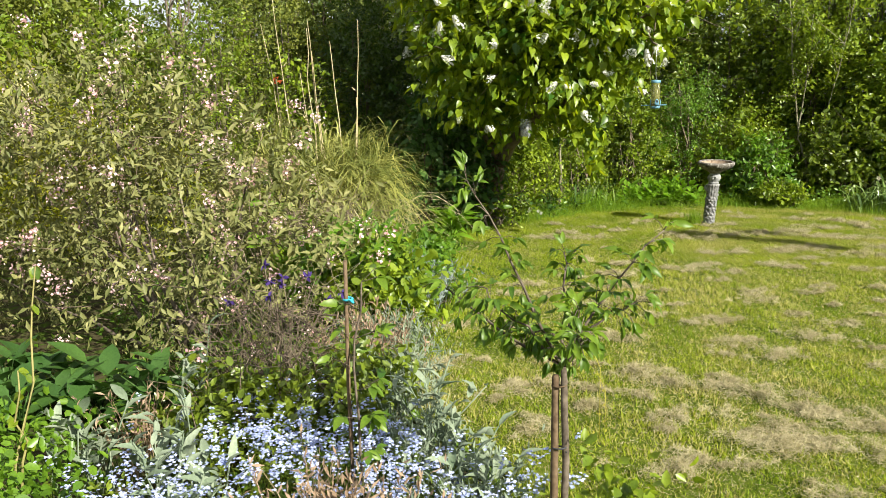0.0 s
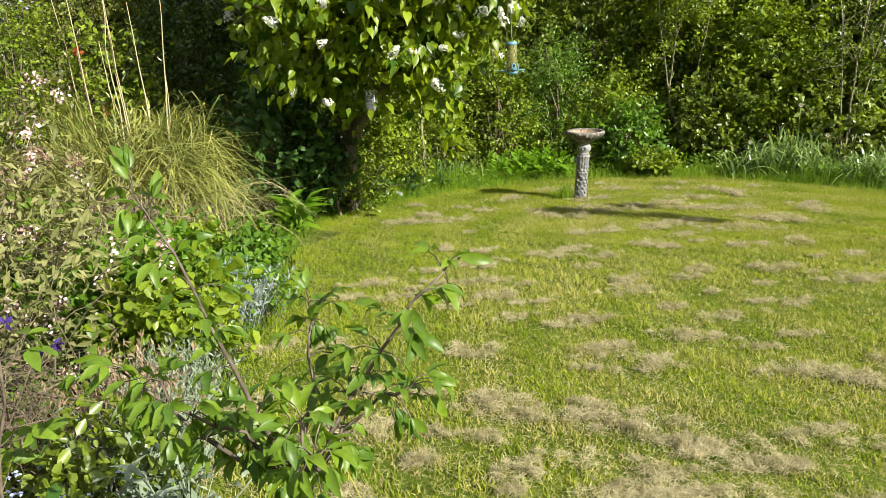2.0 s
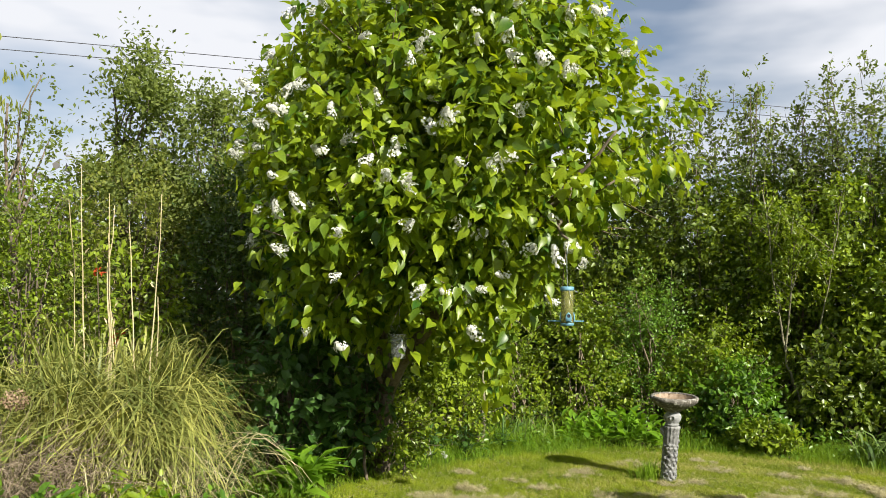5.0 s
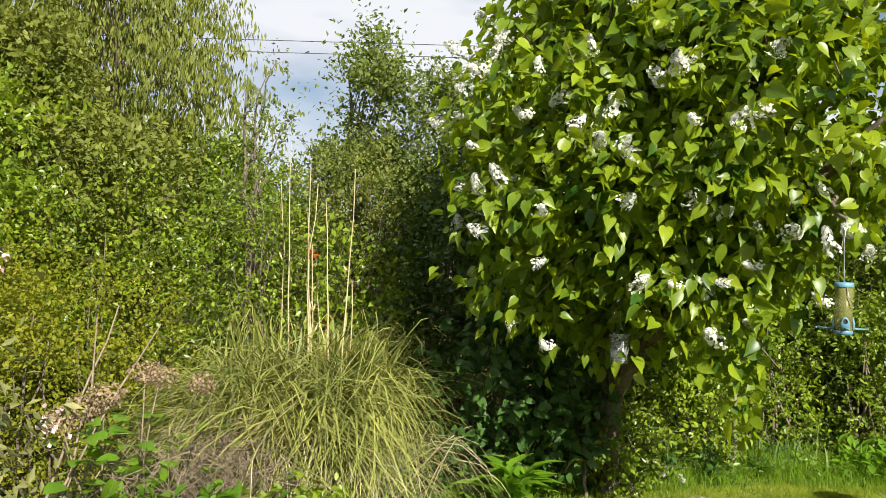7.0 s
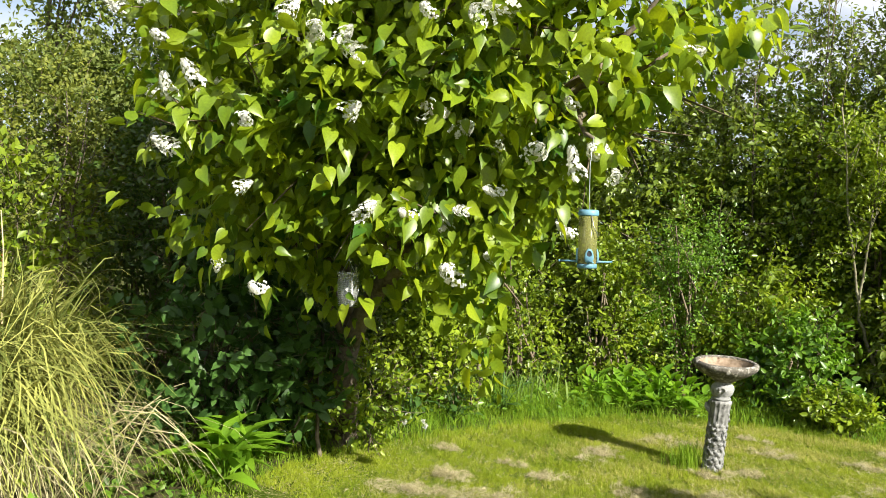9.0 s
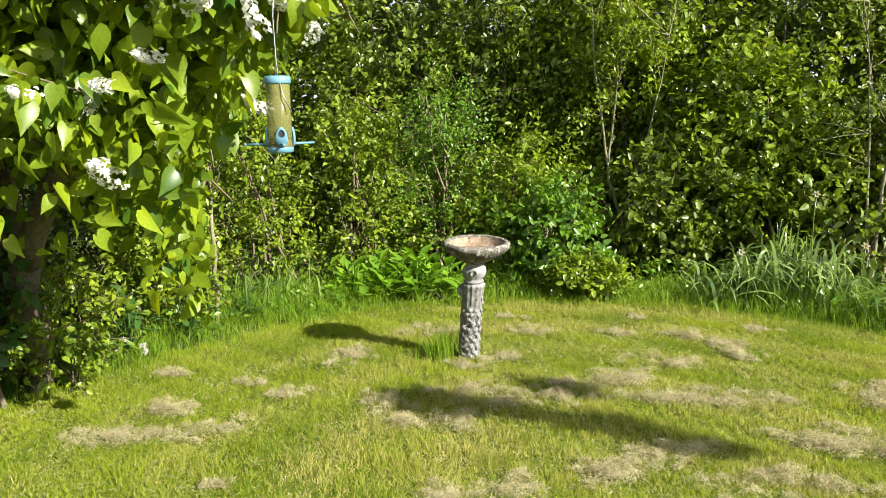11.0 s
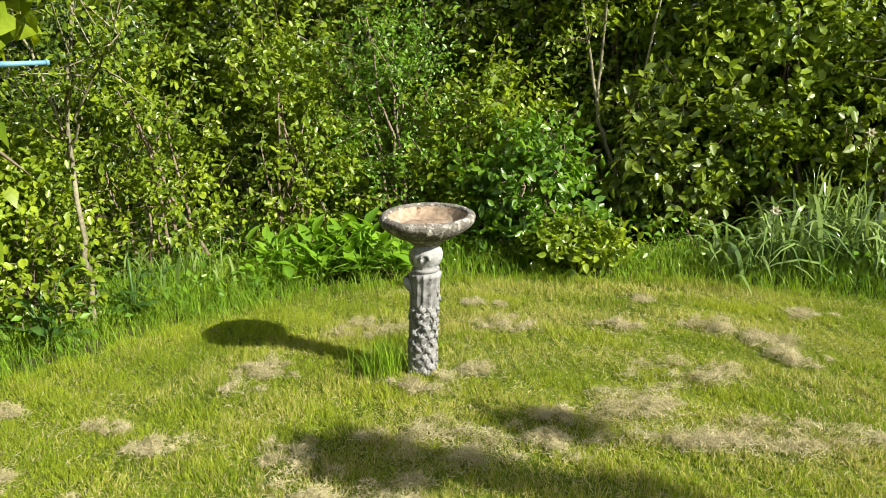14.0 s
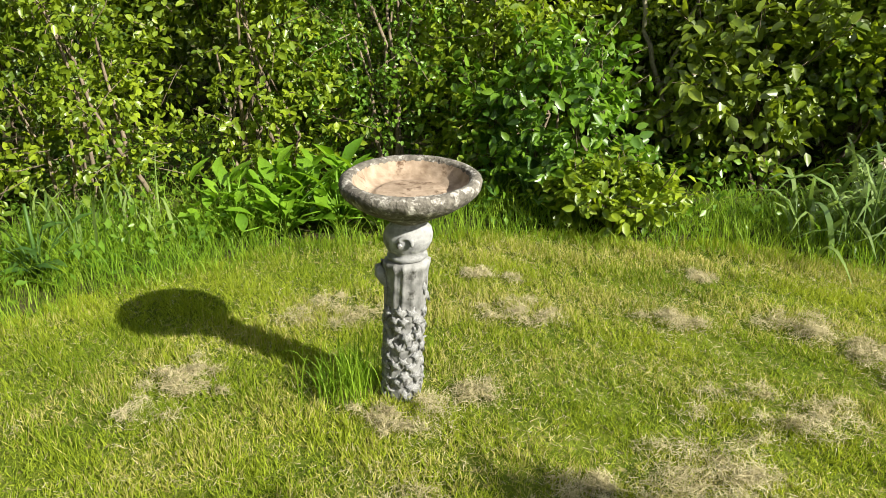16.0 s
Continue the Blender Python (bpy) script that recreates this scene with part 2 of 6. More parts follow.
def clear_plastic(name, colour, alpha):
    m = bpy.data.materials.new(name)
    m.use_nodes = True
    n, l = m.node_tree.nodes, m.node_tree.links
    bsdf = n["Principled BSDF"]
    bsdf.inputs["Base Color"].default_value = (*colour, 1)
    bsdf.inputs["Roughness"].default_value = 0.25
    tex = n.new("ShaderNodeTexNoise")
    tex.inputs["Scale"].default_value = 30.0
    tex.inputs["Detail"].default_value = 4.0
    mul = n.new("ShaderNodeMath"); mul.operation = 'MULTIPLY_ADD'
    mul.inputs[1].default_value, mul.inputs[2].default_value = 0.25, alpha - 0.12
    l.new(tex.outputs["Fac"], mul.inputs[0])
    l.new(mul.outputs[0], bsdf.inputs["Alpha"])
    return m


M_TUBE = clear_plastic("cloudy_yellow_tube", (0.27, 0.27, 0.09), 0.42)
M_CAGE = clear_plastic("clear_plastic", (0.42, 0.44, 0.42), 0.35)

# ---- builders ----
RNG = np.random.default_rng(11)
GROUND = -0.06                           # the level of lawn and borders
UP = np.array((0.0, 0.0, 1.0))


def unit(a):
    return a / np.maximum(np.linalg.norm(a, axis=-1, keepdims=True), 1e-9)


def mesh_data(name, verts, faces, material, smooth=False):
    """A mesh from an array of places and an array of triangles or quads (or a list of both)."""
    groups = faces if isinstance(faces, list) else [faces]
    groups = [np.asarray(g, dtype=np.int32) for g in groups if len(g)]
    me = bpy.data.meshes.new(name)
    verts = np.asarray(verts, dtype=np.float32)
    me.vertices.add(len(verts))
    me.vertices.foreach_set("co", verts.ravel())
    loops = np.concatenate([g.ravel() for g in groups])
    totals = np.concatenate([np.full(len(g), g.shape[1], dtype=np.int32) for g in groups])
    starts = np.concatenate(([0], np.cumsum(totals)[:-1])).astype(np.int32)
    me.loops.add(len(loops))
    me.loops.foreach_set("vertex_index", loops)
    me.polygons.add(len(totals))
    me.polygons.foreach_set("loop_start", starts)
    me.polygons.foreach_set("loop_total", totals)
    if smooth:
        me.polygons.foreach_set("use_smooth", np.ones(len(totals), dtype=bool))
    me.update(calc_edges=True)
    me.validate()
    me.materials.append(material)
    return me


def put(name, me, parent=None, label="", kind=""):
    ob = new(name, me)
    if parent:
        ob.parent = parent
        ob.matrix_parent_inverse = parent.matrix_world.inverted()
    return tagged(ob, label, kind=kind)


def root(name, x, y, label, category, group="", z=0.0):
    ob = new(name)
    ob.empty_display_size = 0.1
    ob.matrix_world = pose(x, y, z)
    bpy.context.view_layer.update()
    return tagged(ob, label, category, group)


class Pile:
    """Collects pieces of one mesh."""
    def __init__(self):
        self.v, self.f3, self.f4, self.n = [], [], [], 0

    def add(self, v, f):
        v, f = np.asarray(v, dtype=float), np.asarray(f)
        (self.f3 if f.shape[1] == 3 else self.f4).append(f + self.n)
        self.v.append(v)
        self.n += len(v)
        return self

    def mesh(self, name, material, smooth=False):
        faces = [np.concatenate(g) for g in (self.f3, self.f4) if g]
        return mesh_data(name, np.concatenate(self.v), faces, material, smooth)


def tube(path, radii, sides=6):
    """A tapered, bent rod along a line of places."""
    p = np.asarray(path, dtype=float)
    r = np.broadcast_to(np.asarray(radii, dtype=float), (len(p),))
    t = unit(np.gradient(p, axis=0))
    ref = np.where(np.abs(t[:, 2:3]) > 0.9, np.array((1.0, 0, 0)), UP)
    s = unit(np.cross(t, ref))
    b = np.cross(t, s)
    a = np.arange(sides) * 2 * math.pi / sides
    v = p[:, None] + r[:, None, None] * (np.cos(a)[None, :, None] * s[:, None] + np.sin(a)[None, :, None] * b[:, None])
    i = np.arange(len(p) - 1)[:, None] * sides
    j = np.arange(sides)[None, :]
    k = (j + 1) % sides
    f = np.stack([i + j, i + k, i + sides + k, i + sides + j], -1).reshape(-1, 4)
    v = np.concatenate([v.reshape(-1, 3), p[:1], p[-1:]])
    n = len(p) * sides
    caps = [[n, (q + 1) % sides, q, q] for q in range(sides)] + [[n + 1, n - sides + q, n - sides + (q + 1) % sides, n - sides + (q + 1) % sides] for q in range(sides)]
    tri = np.array([c[:3] for c in caps])
    return v, f, tri


def add_tube(pile, path, radii, sides=6):
    v, f, tri = tube(path, radii, sides)
    base = pile.n
    pile.add(v, f)
    pile.f3.append(tri + base)


def wander(a, b, steps, amount, rng, sag=0.0):
    """A crooked line from a to b."""
    a, b = np.asarray(a, float), np.asarray(b, float)
    t = np.linspace(0, 1, steps)[:, None]
    off = np.cumsum(rng.normal(0, amount, (steps, 3)), axis=0)
    off -= t * off[-1]
    return a + (b - a) * t + off * np.minimum(1, t * 3) - UP * sag * (4 * t * (1 - t))


def lathe(profile, sides=32, ripple=None):
    pr = np.asarray(profile, float)
    a = np.arange(sides) * 2 * math.pi / sides
    k = np.ones((len(pr), sides)) if ripple is None else ripple(pr[:, 1][:, None], a[None, :])
    v = np.stack([pr[:, 0][:, None] * k * np.cos(a), pr[:, 0][:, None] * k * np.sin(a), np.repeat(pr[:, 1][:, None], sides, 1)], -1)
    i = np.arange(len(pr) - 1)[:, None] * sides
    j = np.arange(sides)[None, :]
    q = (j + 1) % sides
    return v.reshape(-1, 3), np.stack([i + j, i + q, i + sides + q, i + sides + j], -1).reshape(-1, 4)


# leaf shapes: x across, y along the blade, z out of it
def shape_simple(w=0.28, fold=0.07):
    return np.array([(0, 0, 0), (-w, .45, fold), (0, 1, -.08), (w, .45, fold)]), np.array([(0, 3, 2), (0, 2, 1)])


def shape_leaf(w=0.26, fold=0.06, droop=0.12):
    v = np.array([(0, 0, 0), (0, .38, 0), (0, .72, -droop * .35), (0, 1, -droop), (-w * .8, .2, fold * .8), (-w, .48, fold), (-w * .62, .77, fold * .4 - droop * .4),
                  (w * .8, .2, fold * .8), (w, .48, fold), (w * .62, .77, fold * .4 - droop * .4)])
    left = [(0, 1, 4), (1, 5, 4), (1, 2, 5), (2, 6, 5), (2, 3, 6)]
    return v, np.array(left + [(a, c + 3 if c > 3 else c, b + 3 if b > 3 else b) for a, b, c in left])


def shape_heart(fold=0.09, droop=0.16):
    v = np.array([(0, .05, 0), (0, .5, -.01), (0, 1, -droop), (-.2, -.06, .03), (-.33, .2, fold), (-.26, .6, fold * .6 - droop * .2),
                  (.2, -.06, .03), (.33, .2, fold), (.26, .6, fold * .6 - droop * .2)])
    left = [(0, 4, 3), (0, 1, 4), (1, 5, 4), (1, 2, 5)]
    return v, np.array(left + [(a, c + 3 if c > 2 else c, b + 3 if b > 2 else b) for a, b, c in left])


def shape_heart_fine(fold=0.10, droop=0.24):
    """A rounded heart with a drawn-out, drooping tip."""
    rim = ((.13, -.06), (.26, .03), (.335, .20), (.325, .40), (.23, .62), (.10, .84))
    sag = lambda y: -droop * max(0.0, y - .25) ** 1.5
    mid = [(0, y, sag(y)) for y in (.03, .20, .42, .66, 1.08)]
    v = list(mid)
    for side in (-1, 1):
        v += [(side * x, y, fold * x / .33 + sag(y)) for x, y in rim]
    half = [(0, 1, 6), (0, 6, 5), (1, 7, 6), (1, 2, 7), (2, 8, 7), (2, 3, 8), (3, 9, 8), (3, 10, 9), (3, 4, 10)]
    right = [(a, c + 6 if c > 4 else c, b + 6 if b > 4 else b) for a, b, c in half]
    return np.array(v, float), np.array(half + right)


SIMPLE, OVAL, NARROW, HEART = shape_simple(), shape_leaf(), shape_simple(0.13, 0.03), shape_heart()
ROUND = shape_simple(0.42, 0.06)
OVAL_WIDE = shape_leaf(0.33, 0.05, 0.15)
MEDIUM = (np.array([(0, 0, 0), (-.34, .38, .07), (0, .5, -.01), (.34, .38, .07), (0, 1, -.14)]), np.array([(0, 2, 1), (2, 4, 1), (0, 3, 2), (2, 3, 4)]))
LEAF6 = (np.array([(0, 0, 0), (-.27, .26, .07), (-.25, .66, .05), (0, 1, -.12), (.25, .66, .05), (.27, .26, .07)]), np.array([(0, 5, 4), (0, 4, 3), (0, 3, 2), (0, 2, 1)]))
HEART_FINE = shape_heart_fine()
OVAL_LONG = shape_leaf(0.17, 0.05, 0.22)


def turns(d, n):
    d = unit(d)
    n = unit(n - d * np.sum(n * d, -1, keepdims=True))
    return np.cross(d, n), d, n


def strew(shape, p, d, n, size):
    """Copies of a leaf shape, joined: places, ways along the blade, facings, lengths."""
    sv, sf = shape
    s, d, n = turns(d, n)
    size = np.broadcast_to(np.asarray(size, float), (len(p),))
    v = p[:, None] + size[:, None, None] * (sv[None, :, 0:1] * s[:, None] + sv[None, :, 1:2] * d[:, None] + sv[None, :, 2:3] * n[:, None])
    f = sf[None] + (np.arange(len(p)) * len(sv))[:, None, None]
    return v.reshape(-1, 3), f.reshape(-1, 3)


def leaf_pose(p, d, n, size):
    s, d, n = turns(np.asarray(d, float), np.asarray(n, float))
    return Matrix(((s[0] * size, d[0] * size, n[0] * size, p[0]), (s[1] * size, d[1] * size, n[1] * size, p[1]), (s[2] * size, d[2] * size, n[2] * size, p[2]), (0, 0, 0, 1)))


def blades(base, top, bend, width, steps=4):
    """Grass-like blades: from base by way of bend to top, each a tapering strip."""
    n = len(base)
    t = np.linspace(0, 1, steps + 1)[None, :, None]
    mid = base[:, None] * (1 - t) ** 2 + 2 * bend[:, None] * t * (1 - t) + top[:, None] * t ** 2
    flat = top - base
    side = unit(np.cross(flat, UP) + RNG.normal(0, 0.25, (n, 3)) * np.linalg.norm(flat, axis=1, keepdims=True) + 1e-6)
    w = np.broadcast_to(np.asarray(width, float), (n,))[:, None, None] * (1 - t ** 2.2) * (0.55 + 0.45 * np.minimum(1, t * 4))
    left, right = mid - side[:, None] * w / 2, mid + side[:, None] * w / 2
    v = np.concatenate([left[:, :-1], right[:, :-1], mid[:, -1:]], 1)
    m = 2 * steps + 1
    q = np.array([(i, steps + i, steps + i + 1, i + 1) for i in range(steps - 1)])
    tri = np.array([(steps - 1, 2 * steps - 1, 2 * steps)])
    o = (np.arange(n) * m)[:, None, None]
    return v.reshape(-1, 3), [(q[None] + o).reshape(-1, 4), (tri[None] + o).reshape(-1, 3)]


def ripple3(p, k, seed):
    """A cheap smooth noise of places, about -1 to 1."""
    r = np.random.default_rng(seed)
    out = 0
    for i in range(5):
        w = r.normal(0, k * (0.6 + 0.5 * i), 3)
        out = out + np.sin(p @ w + r.uniform(0, 6.3)) / (1.2 + 0.5 * i)
    return out / 1.9


def shoots(lobes, count, per, length, rng, inner=0.45, lift=0.35, spread=0.03, gaps=0.25, seed=1):
    """Leafy shoots over rounded masses: gives leaf places, ways, facings, and the shoots' ends."""
    lobes = np.asarray(lobes, float)
    area = (lobes[:, 3] * lobes[:, 4] + lobes[:, 3] * lobes[:, 5] + lobes[:, 4] * lobes[:, 5])
    pick = rng.choice(len(lobes), count, p=area / area.sum())
    way = unit(rng.normal(0, 1, (count, 3)))
    rad = 1 - (1 - inner) * rng.random(count) ** 2.0
    c, r = lobes[pick, :3], lobes[pick, 3:]
    p = c + way * r * rad[:, None]
    keep = (ripple3(p, 3.0, seed) + rng.normal(0, 0.35, count) > -1 + gaps * 2 * 0.9) & (p[:, 2] > 0.03)
    deep = np.zeros(count, bool)
    for b in lobes:
        q = (p - b[:3]) / b[3:]
        deep |= np.sum(q * q, 1) < inner * inner * 0.8
    keep &= ~deep
    p, way, rad = p[keep], way[keep], rad[keep]
    d = unit(way + UP * lift + rng.normal(0, 0.45, p.shape))
    ln = length * rng.uniform(0.5, 1.35, len(p)) * (0.6 + 0.5 * (rad > 0.9))
    end = p + d * ln[:, None]
    t = (np.arange(per)[None, :] + rng.random((len(p), per))) / per
    at = p[:, None] + d[:, None] * (ln[:, None] * t)[:, :, None] + rng.normal(0, spread, (len(p), per, 3))
    out = unit(rng.normal(0, 1, at.shape) + 0.6 * d[:, None])
    nrm = unit(UP * 0.75 + way[:, None] * 0.55 + rng.normal(0, 0.55, at.shape))
    return at.reshape(-1, 3), out.reshape(-1, 3), nrm.reshape(-1, 3), p, end


def shrub(name, x, y, lobes, label, category, material, leaf=0.05, shape=SIMPLE, count=300, per=10, length=0.3, seed=1, group="",
          bark=None, stems=5, twigs=True, inner=0.45, lift=0.35, gaps=0.25, droop=0.25, flowers=None, spread=0.03, stem_r=0.018):
    """A bush: stems from the ground, thin twigs, and a crown of small leaves. lobes: (dx, dy, z, rx, ry, rz)."""
    rng = np.random.default_rng(seed)
    lobes = np.array([(x + a, y + b, *rest) for a, b, *rest in lobes], float)
    thing = root(name, x, y, label, category, group)
    at, out, nrm, foot, end = shoots(lobes, count, per, length, rng, inner, lift, spread, gaps, seed)
    out = unit(out - UP * droop)
    v, f = strew(shape, at, out, nrm, leaf * rng.uniform(0.55, 1.25, len(at)))
    put("crown", mesh_data("crown", v, f, material), thing, "", "stuff")
    for i in range(stems):
        pile = Pile()
        b = lobes[rng.integers(len(lobes))]
        tip = b[:3] + rng.normal(0, 0.35, 3) * b[3:]
        start = np.array((x + rng.normal(0, 0.12), y + rng.normal(0, 0.12), GROUND - 0.03))
        line = wander(start, tip, 7, 0.03, rng)
        add_tube(pile, line, np.linspace(stem_r, stem_r * 0.3, 7), 5)
        put("stem", pile.mesh("stem", bark or M_BARK), thing)
    if twigs and len(foot):
        take = rng.permutation(len(foot))[:min(len(foot), 130)]
        tp = Pile()
        for k in take:
            add_tube(tp, [foot[k] - (end[k] - foot[k]) * 0.4, (foot[k] + end[k]) / 2 + rng.normal(0, 0.01, 3), end[k]], (0.004, 0.003, 0.001), 3)
        put("twig_growth", tp.mesh("twig_growth", bark or M_TWIG), thing, "", "stuff")
    if flowers:
        fmat, number, fsize, flabel = flowers
        sel = end[rng.permutation(len(end))[:number]]
        fp = Pile()
        for c in sel:
            k = rng.integers(22, 40)
            pts = c + rng.normal(0, fsize * 0.5, (k, 3))
            fp.add(*strew(ROUND, pts, unit(rng.normal(0, 1, (k, 3))), unit(pts - c + UP * 0.02), fsize * rng.uniform(0.28, 0.5, k)))
        put("blossom", fp.mesh("blossom", fmat), thing, flabel, "stuff")
    return thing

# ---- ground and lawn ----
def ground_sheet():
    bm = bmesh.new()
    bmesh.ops.create_grid(bm, x_segments=60, y_segments=60, size=400)
    for v in bm.verts:
        v.co.z = GROUND - 0.03 - 0.000002 * v.co.length_squared
    me = bpy.data.meshes.new("ground")
    bm.to_mesh(me)
    bm.free()
    me.materials.append(M_SOIL)
    return tagged(new("ground", me), "dark soil with leaf litter under the borders and hedge", "ground", kind="structure")


ground_sheet()

EDGE = np.array([(1.75, -8.6), (1.0, -7.25), (0.30, -6.95), (-0.17, -6.36), (-0.68, -5.16), (-1.36, -3.9), (-2.05, -2.75), (-2.33, -2.0), (-2.30, -1.3), (-2.02, -0.47),
                 (-1.62, 0.5), (-1.1, 1.2), (-0.5, 1.5), (0.1, 1.68), (1.2, 1.75), (2.1, 1.58), (2.8, 1.25), (4.2, 0.6), (6.5, 0.2), (9.5, -1.0), (10.5, -6.0), (9.5, -14.0), (3.0, -14.0), (2.1, -10.5)])


def inside(p, poly):
    x, y = p[:, 0], p[:, 1]
    odd = np.zeros(len(p), bool)
    for (x0, y0), (x1, y1) in zip(poly, np.roll(poly, -1, 0)):
        cross = ((y0 > y) != (y1 > y)) & (x < (x1 - x0) * (y - y0) / (y1 - y0 + 1e-12) + x0)
        odd ^= cross
    return odd


def edge_gap(p, poly):
    """How far each place lies from the outline."""
    best = np.full(len(p), 1e9)
    for a, b in zip(poly, np.roll(poly, -1, 0)):
        d = b - a
        t = np.clip(((p - a) @ d) / (d @ d), 0, 1)
        best = np.minimum(best, np.linalg.norm(p - (a + t[:, None] * d), axis=1))
    return best


def lawn():
    bm = bmesh.new()
    top = bm.faces.new([bm.verts.new((x, y, GROUND)) for x, y in EDGE])
    side = bmesh.ops.extrude_face_region(bm, geom=[top])
    for v in [g for g in side["geom"] if isinstance(g, bmesh.types.BMVert)]:
        v.co.z = GROUND - 0.05
    bmesh.ops.recalc_face_normals(bm, faces=bm.faces)
    me = bpy.data.meshes.new("lawn")
    bm.to_mesh(me)
    bm.free()
    me.materials.append(M_TURF)
    return tagged(new("lawn", me), "mown turf lawn, green and straw yellow", "lawn", kind="structure")


lawn()


def bands(p, gap):
    """The mower's rounds: bands that follow the lawn's edge, about -1 to 1, ragged."""
    d3 = np.concatenate([p, np.zeros((len(p), 1))], 1)
    return np.sin(2 * math.pi * gap / 0.62 + 0.9 * ripple3(d3, 1.1, 41)) * np.clip(1.5 - gap / 3.2, 0.25, 1) + 0.5 * ripple3(d3, 4.0, 42)


def lawn_grass():
    rng = np.random.default_rng(5)
    spots = []
    for (x0, x1, y0, y1), n, w in (((-2.4, 3.6, -2.3, 1.9), 800000, 0.85), ((-1.8, 4.6, -7.5, -2.3), 330000, 1.35), ((0.0, 5.0, -9.2, -7.2), 26000, 1.6), ((3.6, 6.5, -3.2, 1.5), 26000, 1.6)):
        p = np.stack([rng.uniform(x0, x1, n), rng.uniform(y0, y1, n), np.full(n, w)], 1)
        p = p[inside(p[:, :2], EDGE)]
        d3 = np.concatenate([p[:, :2], np.zeros((len(p), 1))], 1)
        p = p[rng.random(len(p)) < 0.72 + 0.25 * ripple3(d3, 3.2, 8) + 0.55 * ripple3(d3, 30.0, 18)]
        spots.append(p)
    p = np.concatenate(spots)
    wide, p = p[:, 2], p[:, :2]
    n = len(p)
    base = np.concatenate([p, np.full((n, 1), GROUND - 0.004)], 1)
    flat = base * np.array((1, 1, 0))
    patchy = ripple3(flat, 1.6, 3) + 0.5 * ripple3(flat, 7.0, 4)
    gap = edge_gap(p, EDGE)
    band = bands(p, gap)
    h = 0.0185 * rng.uniform(0.4, 1.6, n) * (1 + 0.25 * patchy) * (1 + 0.55 * ripple3(flat, 30.0, 18)) * (1 + 0.9 * np.exp(-gap / 0.10))
    lean = rng.normal(0, 0.015, (n, 3))
    tip = base + lean
    tip[:, 2] = GROUND + h
    way = rng.uniform(0, 6.3, n)
    side = np.stack([np.cos(way), np.sin(way), np.zeros(n)], 1) * (rng.uniform(0.0018, 0.0036, n) * wide)[:, None]
    v = np.stack([base - side, base + side, tip], 1)
    dry = rng.random(n) < np.clip(0.33 + 0.20 * band + 0.16 * patchy - 0.35 * np.exp(-gap / 0.18) - 0.28 * np.clip(0.1 - p[:, 0], 0, 1), 0.03, 0.7)
    for mask, name, mat, text in ((~dry, "lawn_grass", M_GRASS, "short mown green grass blades"), (dry, "dry_lawn_grass", M_GRASS_DRY, "short mown grass blades dried to straw yellow")):
        q = v[mask].reshape(-1, 3)
        ob = put(name, mesh_data(name, q, np.arange(len(q)).reshape(-1, 3), mat), kind="stuff")
        tagged(ob, text, "grass")


lawn_grass()


def edge_grass():
    """Longer uncut grass along the foot of the hedge and borders."""
    rng = np.random.default_rng(6)
    n = 260000
    p = np.stack([rng.uniform(-3.1, 4.5, n), rng.uniform(-7.3, 2.7, n)], 1)
    gap = edge_gap(p, EDGE) * np.where(inside(p, EDGE), -1, 1)
    keep = (gap > -0.16) & (gap < np.where(p[:, 1] < -2.6, 0.2, 0.75)) & (rng.random(n) < 0.95) & ~((p[:, 1] < -0.2) & (p[:, 0] > 0))
    p = p[keep]
    n = len(p)
    base = np.concatenate([p, np.full((n, 1), GROUND - 0.02)], 1)
    keep = rng.random(n) < 0.78 + 0.35 * ripple3(base, 2.4, 21)
    for cx, cy in ((-1.1, 1.4), (-.75, 1.6), (.55, 1.95)):
        keep &= np.hypot(base[:, 0] - cx, base[:, 1] - cy) > 0.20
    base = base[keep]
    n = len(base)
    gap0 = edge_gap(base[:, :2], EDGE) * np.where(inside(base[:, :2], EDGE), -1, 1)
    h = (0.05 + 0.13 * np.clip((gap0 + 0.16) / 0.4, 0, 1)) * rng.uniform(0.5, 1.4, n) * (1.0 + 0.45 * ripple3(base, 2.0, 12))
    h *= np.where(base[:, 1] < -2.6, 0.5, np.where(base[:, 1] < 0.4, 0.8, 1.15))
    lean = rng.normal(0, 0.45, (n, 2)) * h[:, None]
    top = base + np.concatenate([lean, h[:, None]], 1)
    bend = base + np.concatenate([lean * 0.2, h[:, None] * 0.65], 1)
    v, f = blades(base, top, bend, rng.uniform(0.003, 0.006, n), 2)
    ob = put("edge_grass", mesh_data("edge_grass", v, f, M_GRASS_LONG), kind="stuff")
    tagged(ob, "longer uncut bright green grass along the lawn edge", "grass")


edge_grass()

STRAND = (np.array([(-.034, 0, 0), (.034, 0, 0), (0, 1, .06)]), np.array([(0, 1, 2)]))


